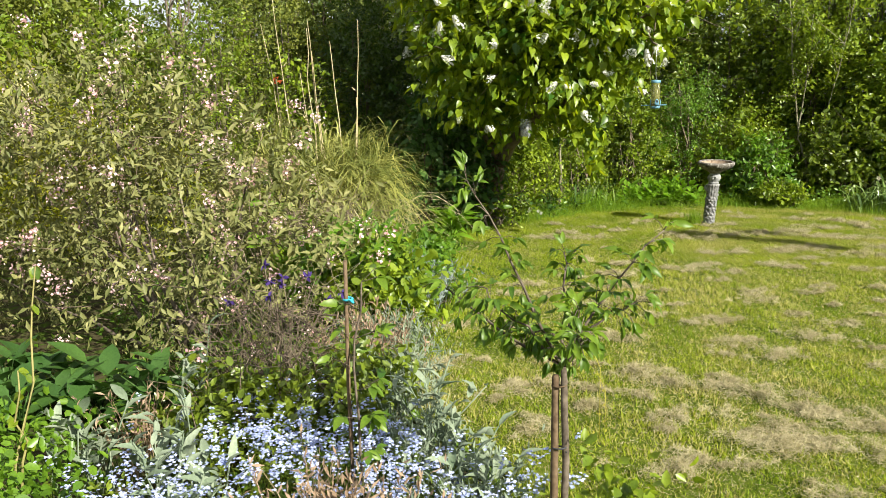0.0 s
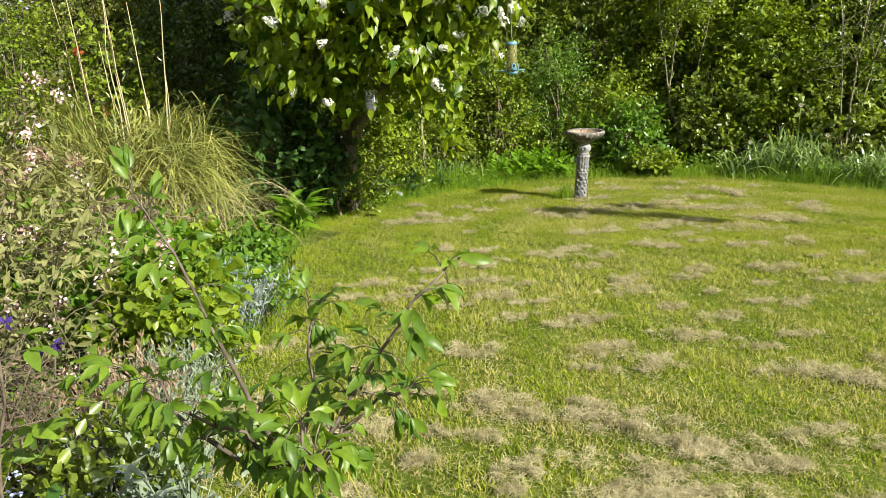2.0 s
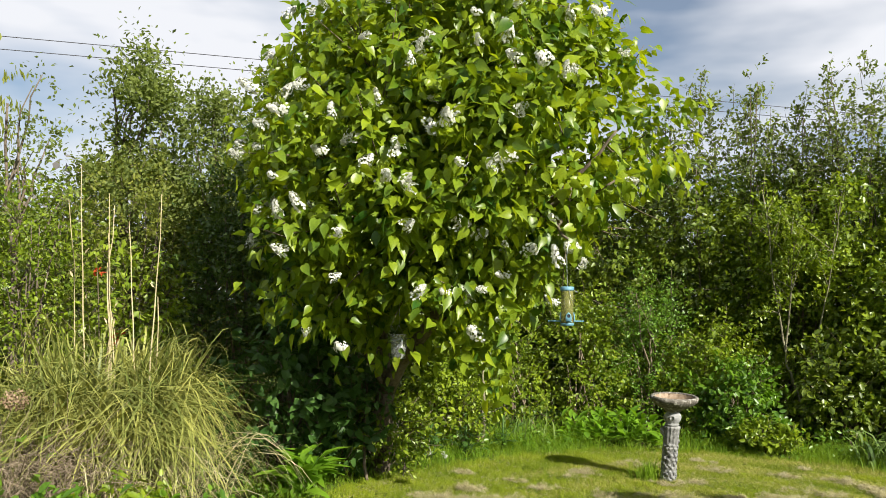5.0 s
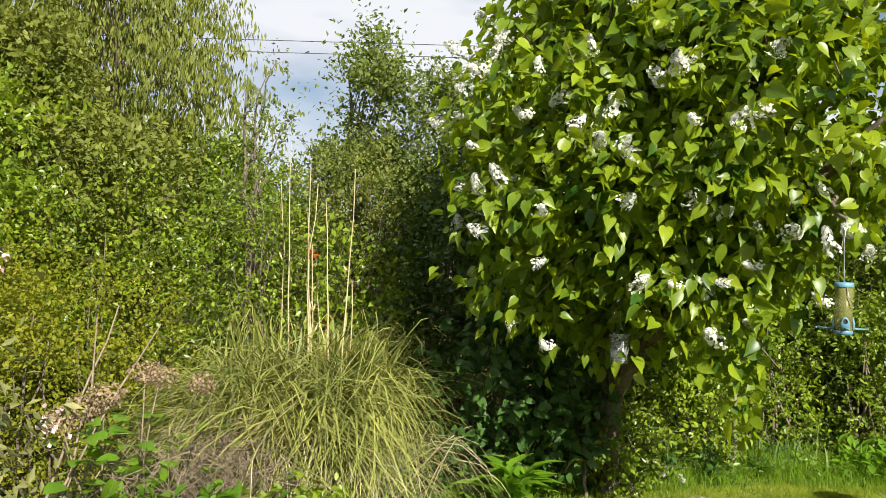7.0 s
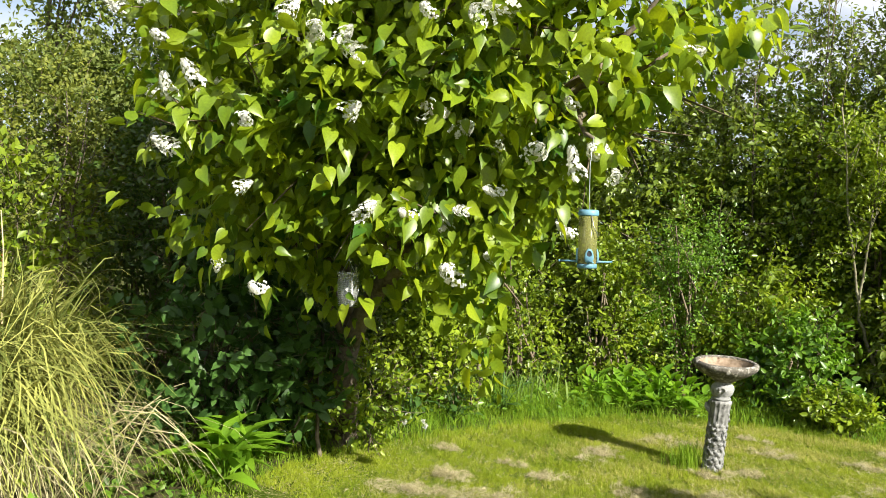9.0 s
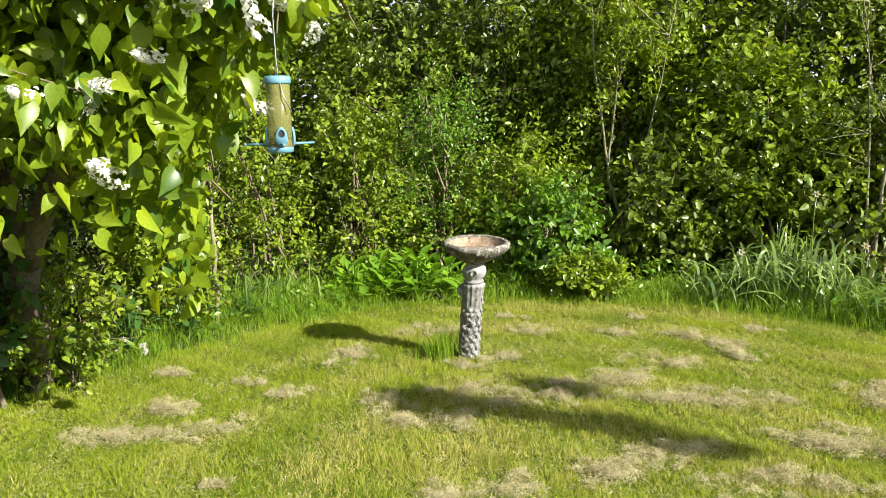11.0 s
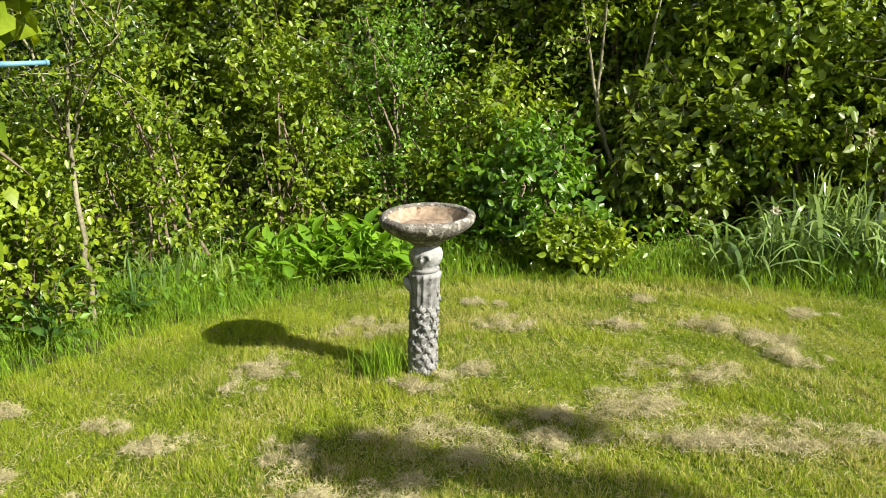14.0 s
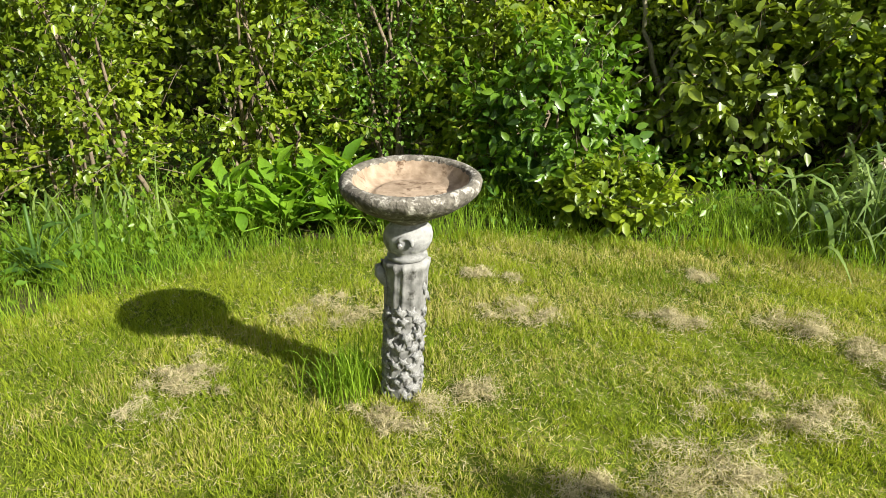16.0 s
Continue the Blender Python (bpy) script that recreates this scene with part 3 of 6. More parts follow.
def clippings(x, y, r, seed, turn=0.0, thin=1.0):
    """A raked patch of dry clippings: ragged fluffy lumps of short matted strands."""
    rng = np.random.default_rng(seed)
    long_, wide = r * rng.uniform(1.0, 1.5), r * rng.uniform(0.5, 0.75)
    c, s = math.cos(turn), math.sin(turn)
    pile = Pile()
    lumps = int(8 + 40 * r)
    for k in range(lumps):
        u, w = rng.normal(0, 0.55, 2)
        ax, ay = u * long_, w * wide
        lx, ly = x + ax * c - ay * s, y + ax * s + ay * c
        lr = r * rng.uniform(0.10, 0.34)
        lh = rng.uniform(0.015, 0.060) * min(1.0, lr / 0.05)
        n = int((19000 * lr * lr * 4 + 140) * thin)
        q = rng.normal(0, 0.62, (n, 2)) * rng.uniform(0.4, 1.6, (n, 1))
        z = lh * np.exp(-1.3 * np.sum(q * q, 1)) * rng.uniform(0.3, 1.25, n) + 0.017 + GROUND
        p = np.stack([lx + q[:, 0] * lr * 1.25, ly + q[:, 1] * lr, z], 1)
        d = unit(rng.normal(0, 1, (n, 3)) * np.array((1, 1, 0.45)))
        pile.add(*strew(STRAND, p, d, unit(UP + rng.normal(0, 0.6, (n, 3))), rng.uniform(0.014, 0.042, n)))
    ob = put("grass_clippings", pile.mesh("grass_clippings", M_STRAW, False), kind="stuff")
    tagged(ob, "raked patch of dry straw-coloured grass clippings on the lawn", "grass clippings", "patches of dry clippings on the lawn")


HEAPS = ((-.75, -.29, .14, 1.35), (-.79, -.12, .10, 1.2), (-1.11, -.88, .09, 0), (-.80, -.96, .13, .6), (-.22, -.91, .13, .2), (.36, -.68, .24, -.2), (.76, -.61, .16, .1), (.20, -.03, .13, .9), (-.01, -.21, .10, .3),
         (-.44, .50, .16, .2), (.29, .70, .15, 0), (.85, .79, .12, 0), (1.39, .83, .17, -.3), (1.61, .63, .18, -.6), (1.76, .45, .13, -.5), (.96, 1.29, .07, 0), (.03, 1.04, .09, 0), (1.23, .19, .19, .1), (1.09, -.18, .20, .4),
         (1.60, -.35, .26, .1), (1.21, -.49, .15, .2), (1.87, 1.14, .10, 0), (-1.34, -1.34, .13, .4), (-1.40, -1.81, .20, .2), (-.98, -1.62, .17, .5), (.14, -1.13, .24, .3), (1.09, -1.52, .20, .5), (.50, -1.90, .14, .1),
         (1.39, -1.2, .18, .2), (1.81, -1.43, .22, .3), (2.07, -.85, .24, .2), (2.42, -.05, .20, -.5), (2.52, -.40, .16, -.6), (-1.36, -1.37, .12, 0), (-1.70, -.86, .11, .2), (2.33, -.95, .18, 0), (.68, -.38, .10, .2),
         (.98, -5.72, .16, .3), (1.25, -5.80, .18, .2), (1.69, -5.76, .21, .4), (1.73, -5.03, .13, .5), (2.05, -5.82, .14, .3), (2.19, -6.25, .18, .4), (2.38, -5.92, .15, .3), (1.95, -6.09, .16, .2), (1.88, -6.39, .18, .3),
         (2.63, -4.89, .20, .2), (1.69, -2.94, .11, .2), (2.18, -2.80, .15, .1), (2.69, -2.99, .18, .2), (1.17, -2.25, .16, .3), (2.49, -5.59, .12, .3), (.95, -6.10, .08, .3), (.71, -5.09, .12, .5), (.09, -6.73, .24, .9),
         (1.18, -4.35, .12, .4), (1.87, -4.47, .14, .3), (-.58, -4.0, .12, .9), (1.64, -6.80, .20, .4), (1.45, -6.25, .14, .3), (2.12, -6.26, .12, .3), (.61, -6.25, .15, .7), (.88, -6.73, .14, .8), (-.08, -6.19, .16, 1.0), (-.45, -5.41, .14, 1.0))
for i, (hx, hy, hr, turn) in enumerate(HEAPS):
    clippings(hx, hy, hr, 40 + i, turn, 0.68)
clip_rng = random.Random(9)
for i in range(120):
    hx, hy = clip_rng.uniform(-0.6, 4.4), clip_rng.uniform(-6.8, -1.7)
    spot = np.array([(hx, hy)])
    if hx > -0.4 - (hy + 5.5) * 0.5 and inside(spot, EDGE)[0] and edge_gap(spot, EDGE)[0] > 0.3:
        clippings(hx, hy, clip_rng.uniform(0.05, 0.14), 120 + i, turn=0.5 + 0.14 * (hy + 4), thin=0.55)


def loose_straw():
    rng = np.random.default_rng(15)
    n = 150000
    p = np.stack([rng.uniform(-2.2, 4.0, n), rng.uniform(-7.2, 1.7, n)], 1)
    p = p[inside(p, EDGE)]
    d3 = np.concatenate([p, np.zeros((len(p), 1))], 1)
    p3 = d3[rng.random(len(p)) < 0.36 + 0.40 * ripple3(d3, 2.6, 33) + 0.22 * bands(p, edge_gap(p, EDGE)) + 0.25 * (p[:, 1] < -2.0)]
    n = len(p3)
    p3[:, 2] = GROUND + rng.uniform(0.006, 0.022, n)
    d = unit(rng.normal(0, 1, (n, 3)) * np.array((1, 1, 0.2)))
    ob = put("loose_straw", mesh_data("loose_straw", *strew(STRAND, p3, d, unit(UP + rng.normal(0, 0.3, (n, 3))), rng.uniform(0.015, 0.042, n)), M_STRAW), kind="stuff")
    tagged(ob, "loose dry grass strands scattered over the lawn", "dry grass")


loose_straw()


def border_weeds():
    """Low leaves that cover the soil of the borders."""
    rng = np.random.default_rng(16)
    n = 90000
    p = np.stack([rng.uniform(-6.0, 4.8, n), rng.uniform(-9.4, 3.6, n)], 1)
    gap = edge_gap(p, EDGE)
    p = p[~inside(p, EDGE) & (gap < 2.6) & (gap > 0.05)]
    p3 = np.concatenate([p, np.zeros((len(p), 1))], 1)
    keep = rng.random(len(p)) < 0.55 + 0.6 * ripple3(p3, 2.2, 5)
    p3 = p3[keep]
    p3[:, 2] = GROUND + rng.uniform(0.01, 0.17, len(p3)) * (1 + 0.7 * ripple3(p3, 1.7, 7))
    n = len(p3)
    ob = put("border_weeds", mesh_data("border_weeds", *strew(SIMPLE, p3, unit(rng.normal(0, 1, (n, 3))), unit(UP + rng.normal(0, 0.5, (n, 3))), rng.uniform(0.03, 0.075, n)), M_HEDGE_FRESH), kind="stuff")
    tagged(ob, "low green weeds and seedlings covering the border soil", "ground cover")


border_weeds()

# ---- bird bath ----
def lean_of(v, tilt=0.0):
    """Leans a part with the whole bath; tilt tips the bowl a little more."""
    v = np.array(v, float)
    v[:, 2] += tilt * (0.045 * v[:, 1] - 0.040 * v[:, 0])
    v[:, 0] += 0.004 + 0.098 * v[:, 2]
    v[:, 1] -= 0.045 * v[:, 2]
    return v


def ivy_shape():
    pts = [(0, -.02), (.34, -.34), (.26, .02), (.58, .28), (.19, .36), (.0, .86), (-.19, .36), (-.58, .28), (-.26, .02), (-.34, -.34)]
    v = [(0, .15, .16)] + [(x, y, 0.03) for x, y in pts] + [(x * .8, y * .8, -.15) for x, y in pts]
    k = len(pts)
    f = [(0, 1 + i, 1 + (i + 1) % k) for i in range(k)]
    f += [t for i in range(k) for t in ((1 + i, 1 + k + i, 1 + k + (i + 1) % k), (1 + i, 1 + k + (i + 1) % k, 1 + (i + 1) % k))]
    return np.array(v, float), np.array([(a, c, b) for a, b, c in f])


def bird_bath():
    rng = np.random.default_rng(3)
    thing = root("bird_bath", 0, 0, "weathered grey cast-stone bird bath leaning on the lawn", "bird bath")
    flutes = lambda z, a: 1 + np.where(z > 0.30, -0.075 * np.abs(np.sin(a * 7)) ** 0.6, -0.04 * np.abs(np.sin(a * 7)) + 0.03 * np.sin(a * 3 + z * 40))
    prof = [(0.0, -.09), (.071, -.09), (.074, -.05)] + [(.067 + 0.009 * max(0, z - .3) / .13 + 0.003 * math.sin(z * 25), z) for z in np.linspace(-.02, .425, 16)] + [(.076, .432), (.079, .442), (.078, .456), (.060, .462), (0.0, .463)]
    v, f = lathe(prof, 84, flutes)
    put("column", mesh_data("column", lean_of(v), f, M_STAIN_SHADE, True), thing, "grey stained fluted stone column, darkened as shade behind the ivy")
    v, f = lathe([(0, .461), (.058, .461), (.066, .468), (.065, .478), (.055, .485), (.068, .500), (.078, .522), (.080, .545), (.074, .566), (.058, .582), (.053, .592), (.060, .600), (0, .602)], 40)
    put("urn", mesh_data("urn", lean_of(v), f, M_STONE, True), thing, "rounded grey stone neck")
    knock = lambda z, a: 1 + 0.006 * np.sin(a * 3 + 1) + 0.004 * np.sin(a * 11 + z * 30) + 0.003 * np.sin(a * 23) + 0.003 * np.sin(a * 41 + z * 60)
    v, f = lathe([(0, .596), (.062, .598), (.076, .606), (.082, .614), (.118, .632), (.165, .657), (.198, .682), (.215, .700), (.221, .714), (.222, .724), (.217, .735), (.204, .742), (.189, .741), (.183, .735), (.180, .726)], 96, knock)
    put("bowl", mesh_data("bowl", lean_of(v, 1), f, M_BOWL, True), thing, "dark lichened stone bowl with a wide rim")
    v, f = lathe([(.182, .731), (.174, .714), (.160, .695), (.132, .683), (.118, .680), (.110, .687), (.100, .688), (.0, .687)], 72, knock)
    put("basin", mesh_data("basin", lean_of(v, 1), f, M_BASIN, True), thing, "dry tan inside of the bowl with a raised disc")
    ivy = mesh_data("ivy_leaf", *ivy_shape(), M_STONE)
    for row in range(13):
        z = -0.055 + row * 0.035
        for k in range(8):
            if z > 0.28 and rng.random() < 0.25 + (z - 0.28) * 5:
                continue
            a = (k + 0.5 * (row % 2)) * 2 * math.pi / 8 + rng.normal(0, 0.10)
            r = 0.067
            zz = z + rng.normal(0, 0.008)
            out = np.array((math.cos(a), math.sin(a), 0.15))
            p = lean_of([(r * out[0], r * out[1], zz)])[0]
            way = np.array((-math.sin(a) * rng.normal(0, 0.5), math.cos(a) * rng.normal(0, 0.5), -1.0))
            leaf = put("ivy_leaf", ivy, thing)
            leaf.matrix_world = leaf_pose(p, way, out, 0.046 * rng.uniform(0.8, 1.15))
    pile = Pile()
    a = np.linspace(-0.4, 4.0, 12)
    turn = np.stack([0.02 + 0.022 * np.cos(a), np.full(12, -.078) + 0.004 * np.sin(a), .540 + 0.018 * np.sin(a)], 1)
    add_tube(pile, lean_of(turn), np.linspace(.006, .010, 12), 7)
    put("scroll", pile.mesh("scroll", M_STONE, True), thing, "small carved scroll on the neck")
    pile = Pile()
    pts = np.array([(-.075 + 0.006 * i - 0.02 * math.sin(i * 0.9), -.02, .45 - 0.022 * i) for i in range(7)])
    add_tube(pile, lean_of(pts), [.010, .018, .022, .021, .018, .013, .006], 9)
    put("bird_figure", pile.mesh("bird_figure", M_STONE, True), thing, "small carved bird clinging to the column top")


bird_bath()


def tuft(x, y, n, h, spread, material, label, category, width=0.006, seed=1, name="grass_tuft", bow=0.35, foot=0.06):
    rng = np.random.default_rng(seed)
    a = rng.uniform(0, 6.3, n)
    base = np.stack([x + rng.normal(0, foot, n), y + rng.normal(0, foot, n), np.full(n, GROUND - 0.03)], 1)
    hh = h * rng.uniform(0.5, 1.1, n)
    reach = spread * rng.uniform(0.15, 1.0, n)
    top = base + np.stack([np.cos(a) * reach, np.sin(a) * reach, hh * (1 - bow * reach / max(spread, 0.01))], 1)
    bend = base + np.stack([np.cos(a) * reach * 0.25, np.sin(a) * reach * 0.25, hh * 0.95], 1)
    v, f = blades(base, top, bend, width * rng.uniform(0.7, 1.2, n), 5)
    ob = put(name, mesh_data(name, v, f, material), kind="stuff")
    return tagged(ob, label, category)


tuft(-0.17, -0.05, 300, 0.25, 0.14, M_GRASS_LONG, "tuft of long green grass at the bird bath's foot", "grass", 0.004, 3, foot=0.055)

# ---- lilac tree with feeders ----
LILAC = np.array([(-1.55, -1.85, 2.75, 1.35, 1.25, 1.15), (-2.75, -1.10, 3.15, 1.0, 0.9, 1.0), (-0.45, -1.75, 2.85, 0.92, 1.0, 0.85), (-1.6, -2.15, 1.95, 0.95, 1.0, 0.75),
                  (-1.3, -1.8, 3.75, 1.25, 1.0, 0.65), (-0.85, -1.75, 1.55, 0.55, 0.6, 0.55), (-2.3, -1.25, 4.1, 0.9, 0.75, 0.55)])


def panicle(seed):
    rng = np.random.default_rng(seed)
    pile = Pile()
    n = 95
    t = rng.random(n) ** 0.8
    a = rng.uniform(0, 6.3, n)
    r = 0.52 * (1 - t) ** 0.6 * (0.75 + 0.4 * np.sin(a * 2 + t * 5 + seed)) + 0.07
    p = np.stack([r * np.cos(a), r * np.sin(a), t * 1.25], 1)
    out = unit(np.stack([np.cos(a), np.sin(a), np.full(n, 0.5)], 1))
    for k in range(4):
        d = unit(np.cross(out, UP) * math.cos(k * 1.57) + np.cross(out, np.cross(out, UP)) * math.sin(k * 1.57) + rng.normal(0, 0.15, (n, 3)))
        pile.add(*strew(ROUND, p, d, out, 0.125))
    return pile.mesh("flower", M_WHITE)


def lilac_tree():
    rng = np.random.default_rng(21)
    thing = root("lilac_tree", -2.45, -1.25, "lilac tree in full leaf with white flower heads", "tree")
    limbs = []

    def limb(line, radii, sides):
        p = Pile()
        add_tube(p, line, radii, sides)
        put("trunk" if not limbs else "limb", p.mesh("limb", M_BARK, True), thing, "crooked grey-brown trunk" if not limbs else "")
        limbs.append(p)

    fork = np.array((-2.2, -1.45, 0.75))
    limb(wander((-2.45, -1.25, -0.11), fork, 6, 0.02, rng), np.linspace(0.11, 0.085, 6), 9)
    second = np.array((-1.5, -1.75, 1.45))
    limb(wander(fork, second, 7, 0.03, rng), np.linspace(0.075, 0.055, 7), 8)
    for tip, r in (((-0.42, -1.95, 2.28), 0.05), ((-0.02, -1.95, 2.15), 0.035), ((-1.3, -1.8, 3.6), 0.05), ((-0.5, -1.7, 3.2), 0.04), ((-1.7, -2.5, 2.4), 0.035), ((-1.32, -2.45, 1.62), 0.02), ((-0.75, -1.9, 1.7), 0.022)):
        limb(wander(second, tip, 9, 0.045, rng), np.linspace(r, r * 0.4, 9), 7)
    for tip, r in (((-2.8, -1.5, 3.6), 0.05), ((-2.2, -1.7, 3.9), 0.045), ((-2.0, -2.3, 2.2), 0.035), ((-3.2, -1.4, 3.0), 0.035)):
        limb(wander(fork, tip, 9, 0.05, rng), np.linspace(r, r * 0.35, 9), 7)
    for tip in ((0.25, -1.95, 2.5), (0.03, -2.31, 2.05), (0.2, -1.8, 2.9), (-0.3, -2.3, 2.6)):
        limb(wander((-0.42, -1.95, 2.28), tip, 7, 0.03, rng), np.linspace(0.026, 0.008, 7), 6)
    at, out, nrm, foot, end = shoots(LILAC, 6400, 8, 0.34, rng, 0.35, 0.25, 0.05, 0.28, 21)
    free = ~((at[:, 2] < 1.60) & (at[:, 1] < -1.7) & (at[:, 0] < -0.85) & (at[:, 0] > -1.85) & (rng.random(len(at)) < 0.90))
    free &= ~((at[:, 0] > -0.65) & (at[:, 2] < 1.22 + (at[:, 0] + 0.53) * 0.92))
    free &= ~((at[:, 2] < 2.45) & (at[:, 0] + 0.65 * (at[:, 1] + 2.2) > -0.45 + np.maximum(0, at[:, 2] - 1.35) * 0.95))
    free &= ~((at[:, 0] < -2.0) & (at[:, 2] < 1.10 + (-2.14 - at[:, 0]) * 1.1))
    at, out, nrm = at[free], out[free], nrm[free]
    out = unit(out * 0.8 - UP * 0.65)
    nrm = unit(nrm + rng.normal(0, 0.35, nrm.shape))
    size = 0.101 * rng.uniform(0.5, 1.3, len(at))
    near = np.nonzero((at[:, 1] < -2.35) & (at[:, 2] > 1.1) & (at[:, 2] < 3.2))[0]
    near = near[np.argsort(at[near, 1])][:300]
    rest = np.setdiff1d(np.arange(len(at)), near)
    pile = Pile()
    for part_of, shape in ((rest[at[rest, 1] < -2.2], HEART_FINE), (rest[(at[rest, 1] >= -2.2) & (at[rest, 1] < -1.5)], HEART), (rest[at[rest, 1] >= -1.5], MEDIUM)):
        pile.add(*strew(shape, at[part_of], out[part_of], nrm[part_of], size[part_of]))
    put("crown", pile.mesh("crown", M_LILAC, True), thing, "dense heart-shaped yellow-green leaves", "stuff")
    heart = mesh_data("leaf", *HEART_FINE, M_LILAC, True)
    for k in near:
        put("leaf", heart, thing).matrix_world = leaf_pose(at[k], out[k], nrm[k], size[k])
    tw = Pile()
    for k in rng.permutation(len(foot))[:420]:
        if (foot[k][2] < 1.6 and foot[k][1] < -1.6) or end[k][2] < 1.3 + (end[k][0] + 0.53) * 0.92 or end[k][2] < 1.2 + (-2.14 - end[k][0]) * 1.1:
            continue
        add_tube(tw, [foot[k] - (end[k] - foot[k]) * 0.6, (foot[k] + end[k]) / 2, end[k]], (0.007, 0.005, 0.002), 4)
    put("twig_growth", tw.mesh("twig_growth", M_TWIG), thing, "", "stuff")
    heads = [panicle(i) for i in range(3)]
    places = [(-.78, -3.2, 2.40), (-.95, -3.2, 2.44), (-1.34, -3.27, 1.75), (-1.49, -2.96, 1.26), (-.78, -3.05, 1.63), (-.56, -2.15, 1.46), (-1.81, -2.92, 2.33), (-.88, -2.6, 3.1), (-.75, -2.95, 2.85)]
    order = rng.permutation(len(end))
    mid = np.array((-1.55, -1.3, 2.4))
    extra = []
    for k in order:
        e = end[k]
        if e[1] < -1.75 and (e[0] > -2.0 or e[2] > 1.3 + (-2.14 - e[0]) * 1.1 + 0.25) and e[2] > 1.35 and np.min(np.sum(((e - LILAC[:, :3]) / LILAC[:, 3:]) ** 2, 1)) > 0.98 and not (-1.8 < e[0] < -0.9 and e[2] < 1.7) and e[2] > 1.3 + (e[0] + 0.53) * 0.92 and all(np.sum((e - q) ** 2) > 0.035 for q in extra):
            near_leaves = np.sum((at - e) ** 2, 1) < 0.05
            if near_leaves.sum() > 14:
                extra.append(e + unit(e - mid) * 0.06)
    extra = extra[:100]
    for k, p in enumerate(places + extra):
        ob = put("flower", heads[k % 3], thing, "white flower panicle")
        s = rng.uniform(0.065, 0.118)
        w = unit(np.array((rng.normal(0, 0.8), -0.4 + rng.normal(0, 0.7), 0.4 + rng.normal(0, 0.5))))
        q = Vector(w).to_track_quat('Z', 'Y').to_matrix().to_4x4()
        ob.matrix_world = Matrix.Translation(Vector(p)) @ q @ Matrix.Diagonal((s, s, s * rng.uniform(0.8, 1.25), 1))


lilac_tree()


def ring_mesh(name, profile, material, x, y, sides=28):
    v, f = lathe(profile, sides)
    return mesh_data(name, v + np.array((x, y, 0)), f, material, True)


def tube_feeder():
    x, y, zb = 0.025, -2.32, 1.440
    thing = root("tube_bird_feeder", x, y, "blue-capped tube bird feeder hanging from the lilac", "bird feeder", z=zb)
    put("cap", ring_mesh("cap", [(0, zb + .276), (.042, .274 + zb), (.0475, .270 + zb), (.0485, .250 + zb), (.046, .246 + zb), (0, .246 + zb)], M_FEEDER, x, y), thing, "faded blue plastic lid")
    put("tube", ring_mesh("tube", [(.0440, .247 + zb), (.0440, .02 + zb), (.0422, .02 + zb), (.0422, .247 + zb)], M_TUBE, x, y), thing, "cloudy yellowed clear tube")
    put("seed", ring_mesh("seed", [(0, .052 + zb), (.03, .050 + zb), (.0415, .042 + zb), (.0415, .008 + zb), (0, .008 + zb)], M_SEED, x, y), thing, "remains of bird seed")
    put("base", ring_mesh("base", [(0, .0 + zb), (.038, .0 + zb), (.0465, .004 + zb), (.0465, .020 + zb), (.0450, .022 + zb), (.0435, .010 + zb), (0, .009 + zb)], M_FEEDER, x, y), thing, "blue plastic base")
    for k, a in enumerate((-2.85, -0.95, 0.95)):
        c, s = math.cos(a), math.sin(a)
        out = np.array((c, s, 0.0))
        sidew = np.array((-s, c, 0.0))
        pts = []
        for i in range(18):
            b = i * 2 * math.pi / 18
            pts.append((math.cos(b) * 0.021 * (1 - 0.18 * math.sin(b)), math.sin(b) * 0.036))
        rim = Pile()
        ctr = np.array((x, y, zb + 0.058)) + out * 0.0425
        v = [ctr + sidew * u + UP * w + out * d for d in (0.0, 0.008) for u, w in pts] + [ctr + sidew * u * .55 + UP * (w * .38 + 0.012) + out * 0.008 for u, w in pts]
        f = [(i, (i + 1) % 18, 18 + (i + 1) % 18, 18 + i) for i in range(18)] + [(18 + i, 18 + (i + 1) % 18, 36 + (i + 1) % 18, 36 + i) for i in range(18)]
        rim.add(v, np.array(f))
        port = put("port", rim.mesh("port", M_FEEDER), thing, "blue plastic feeding port")
        # Flat near-black disc: the shade inside the opening is painted on.
        hole = Pile()
        v = [ctr + sidew * u * .56 + UP * (w * .39 + 0.012) + out * 0.003 for u, w in pts] + [ctr + UP * 0.012 + out * 0.003]
        hole.add(v, np.array([(i, (i + 1) % 18, 18) for i in range(18)]))
        put("hole", hole.mesh("hole", M_HOLE_SHADE), port)
        perch = Pile()
        a0 = ctr - UP * 0.026
        add_tube(perch, [a0, a0 + out * 0.03, a0 + out * 0.085], (.006, .005, .004), 8)
        add_tube(perch, [a0 + out * 0.085 - sidew * 0.001, a0 + out * 0.088, a0 + out * 0.092], (.006, .0065, .004), 8)
        put("perch", perch.mesh("perch", M_FEEDER, True), thing, "blue plastic perch")
    wire = Pile()
    add_tube(wire, [(x, y, zb + .274), (x + .004, y, zb + .29), (x, y, zb + .33), (x - .003, y, zb + .48), (0.03, -2.31, 2.06)], 0.0022, 5)
    add_tube(wire, [(x + .030, y - .034, zb + .248), (x + .042, y - .034, zb + .20), (x + .062, y - .02, zb + .15)], 0.0022, 5)
    put("hanger", wire.mesh("hanger", M_WIRE), thing, "thin wire hanger")


tube_feeder()


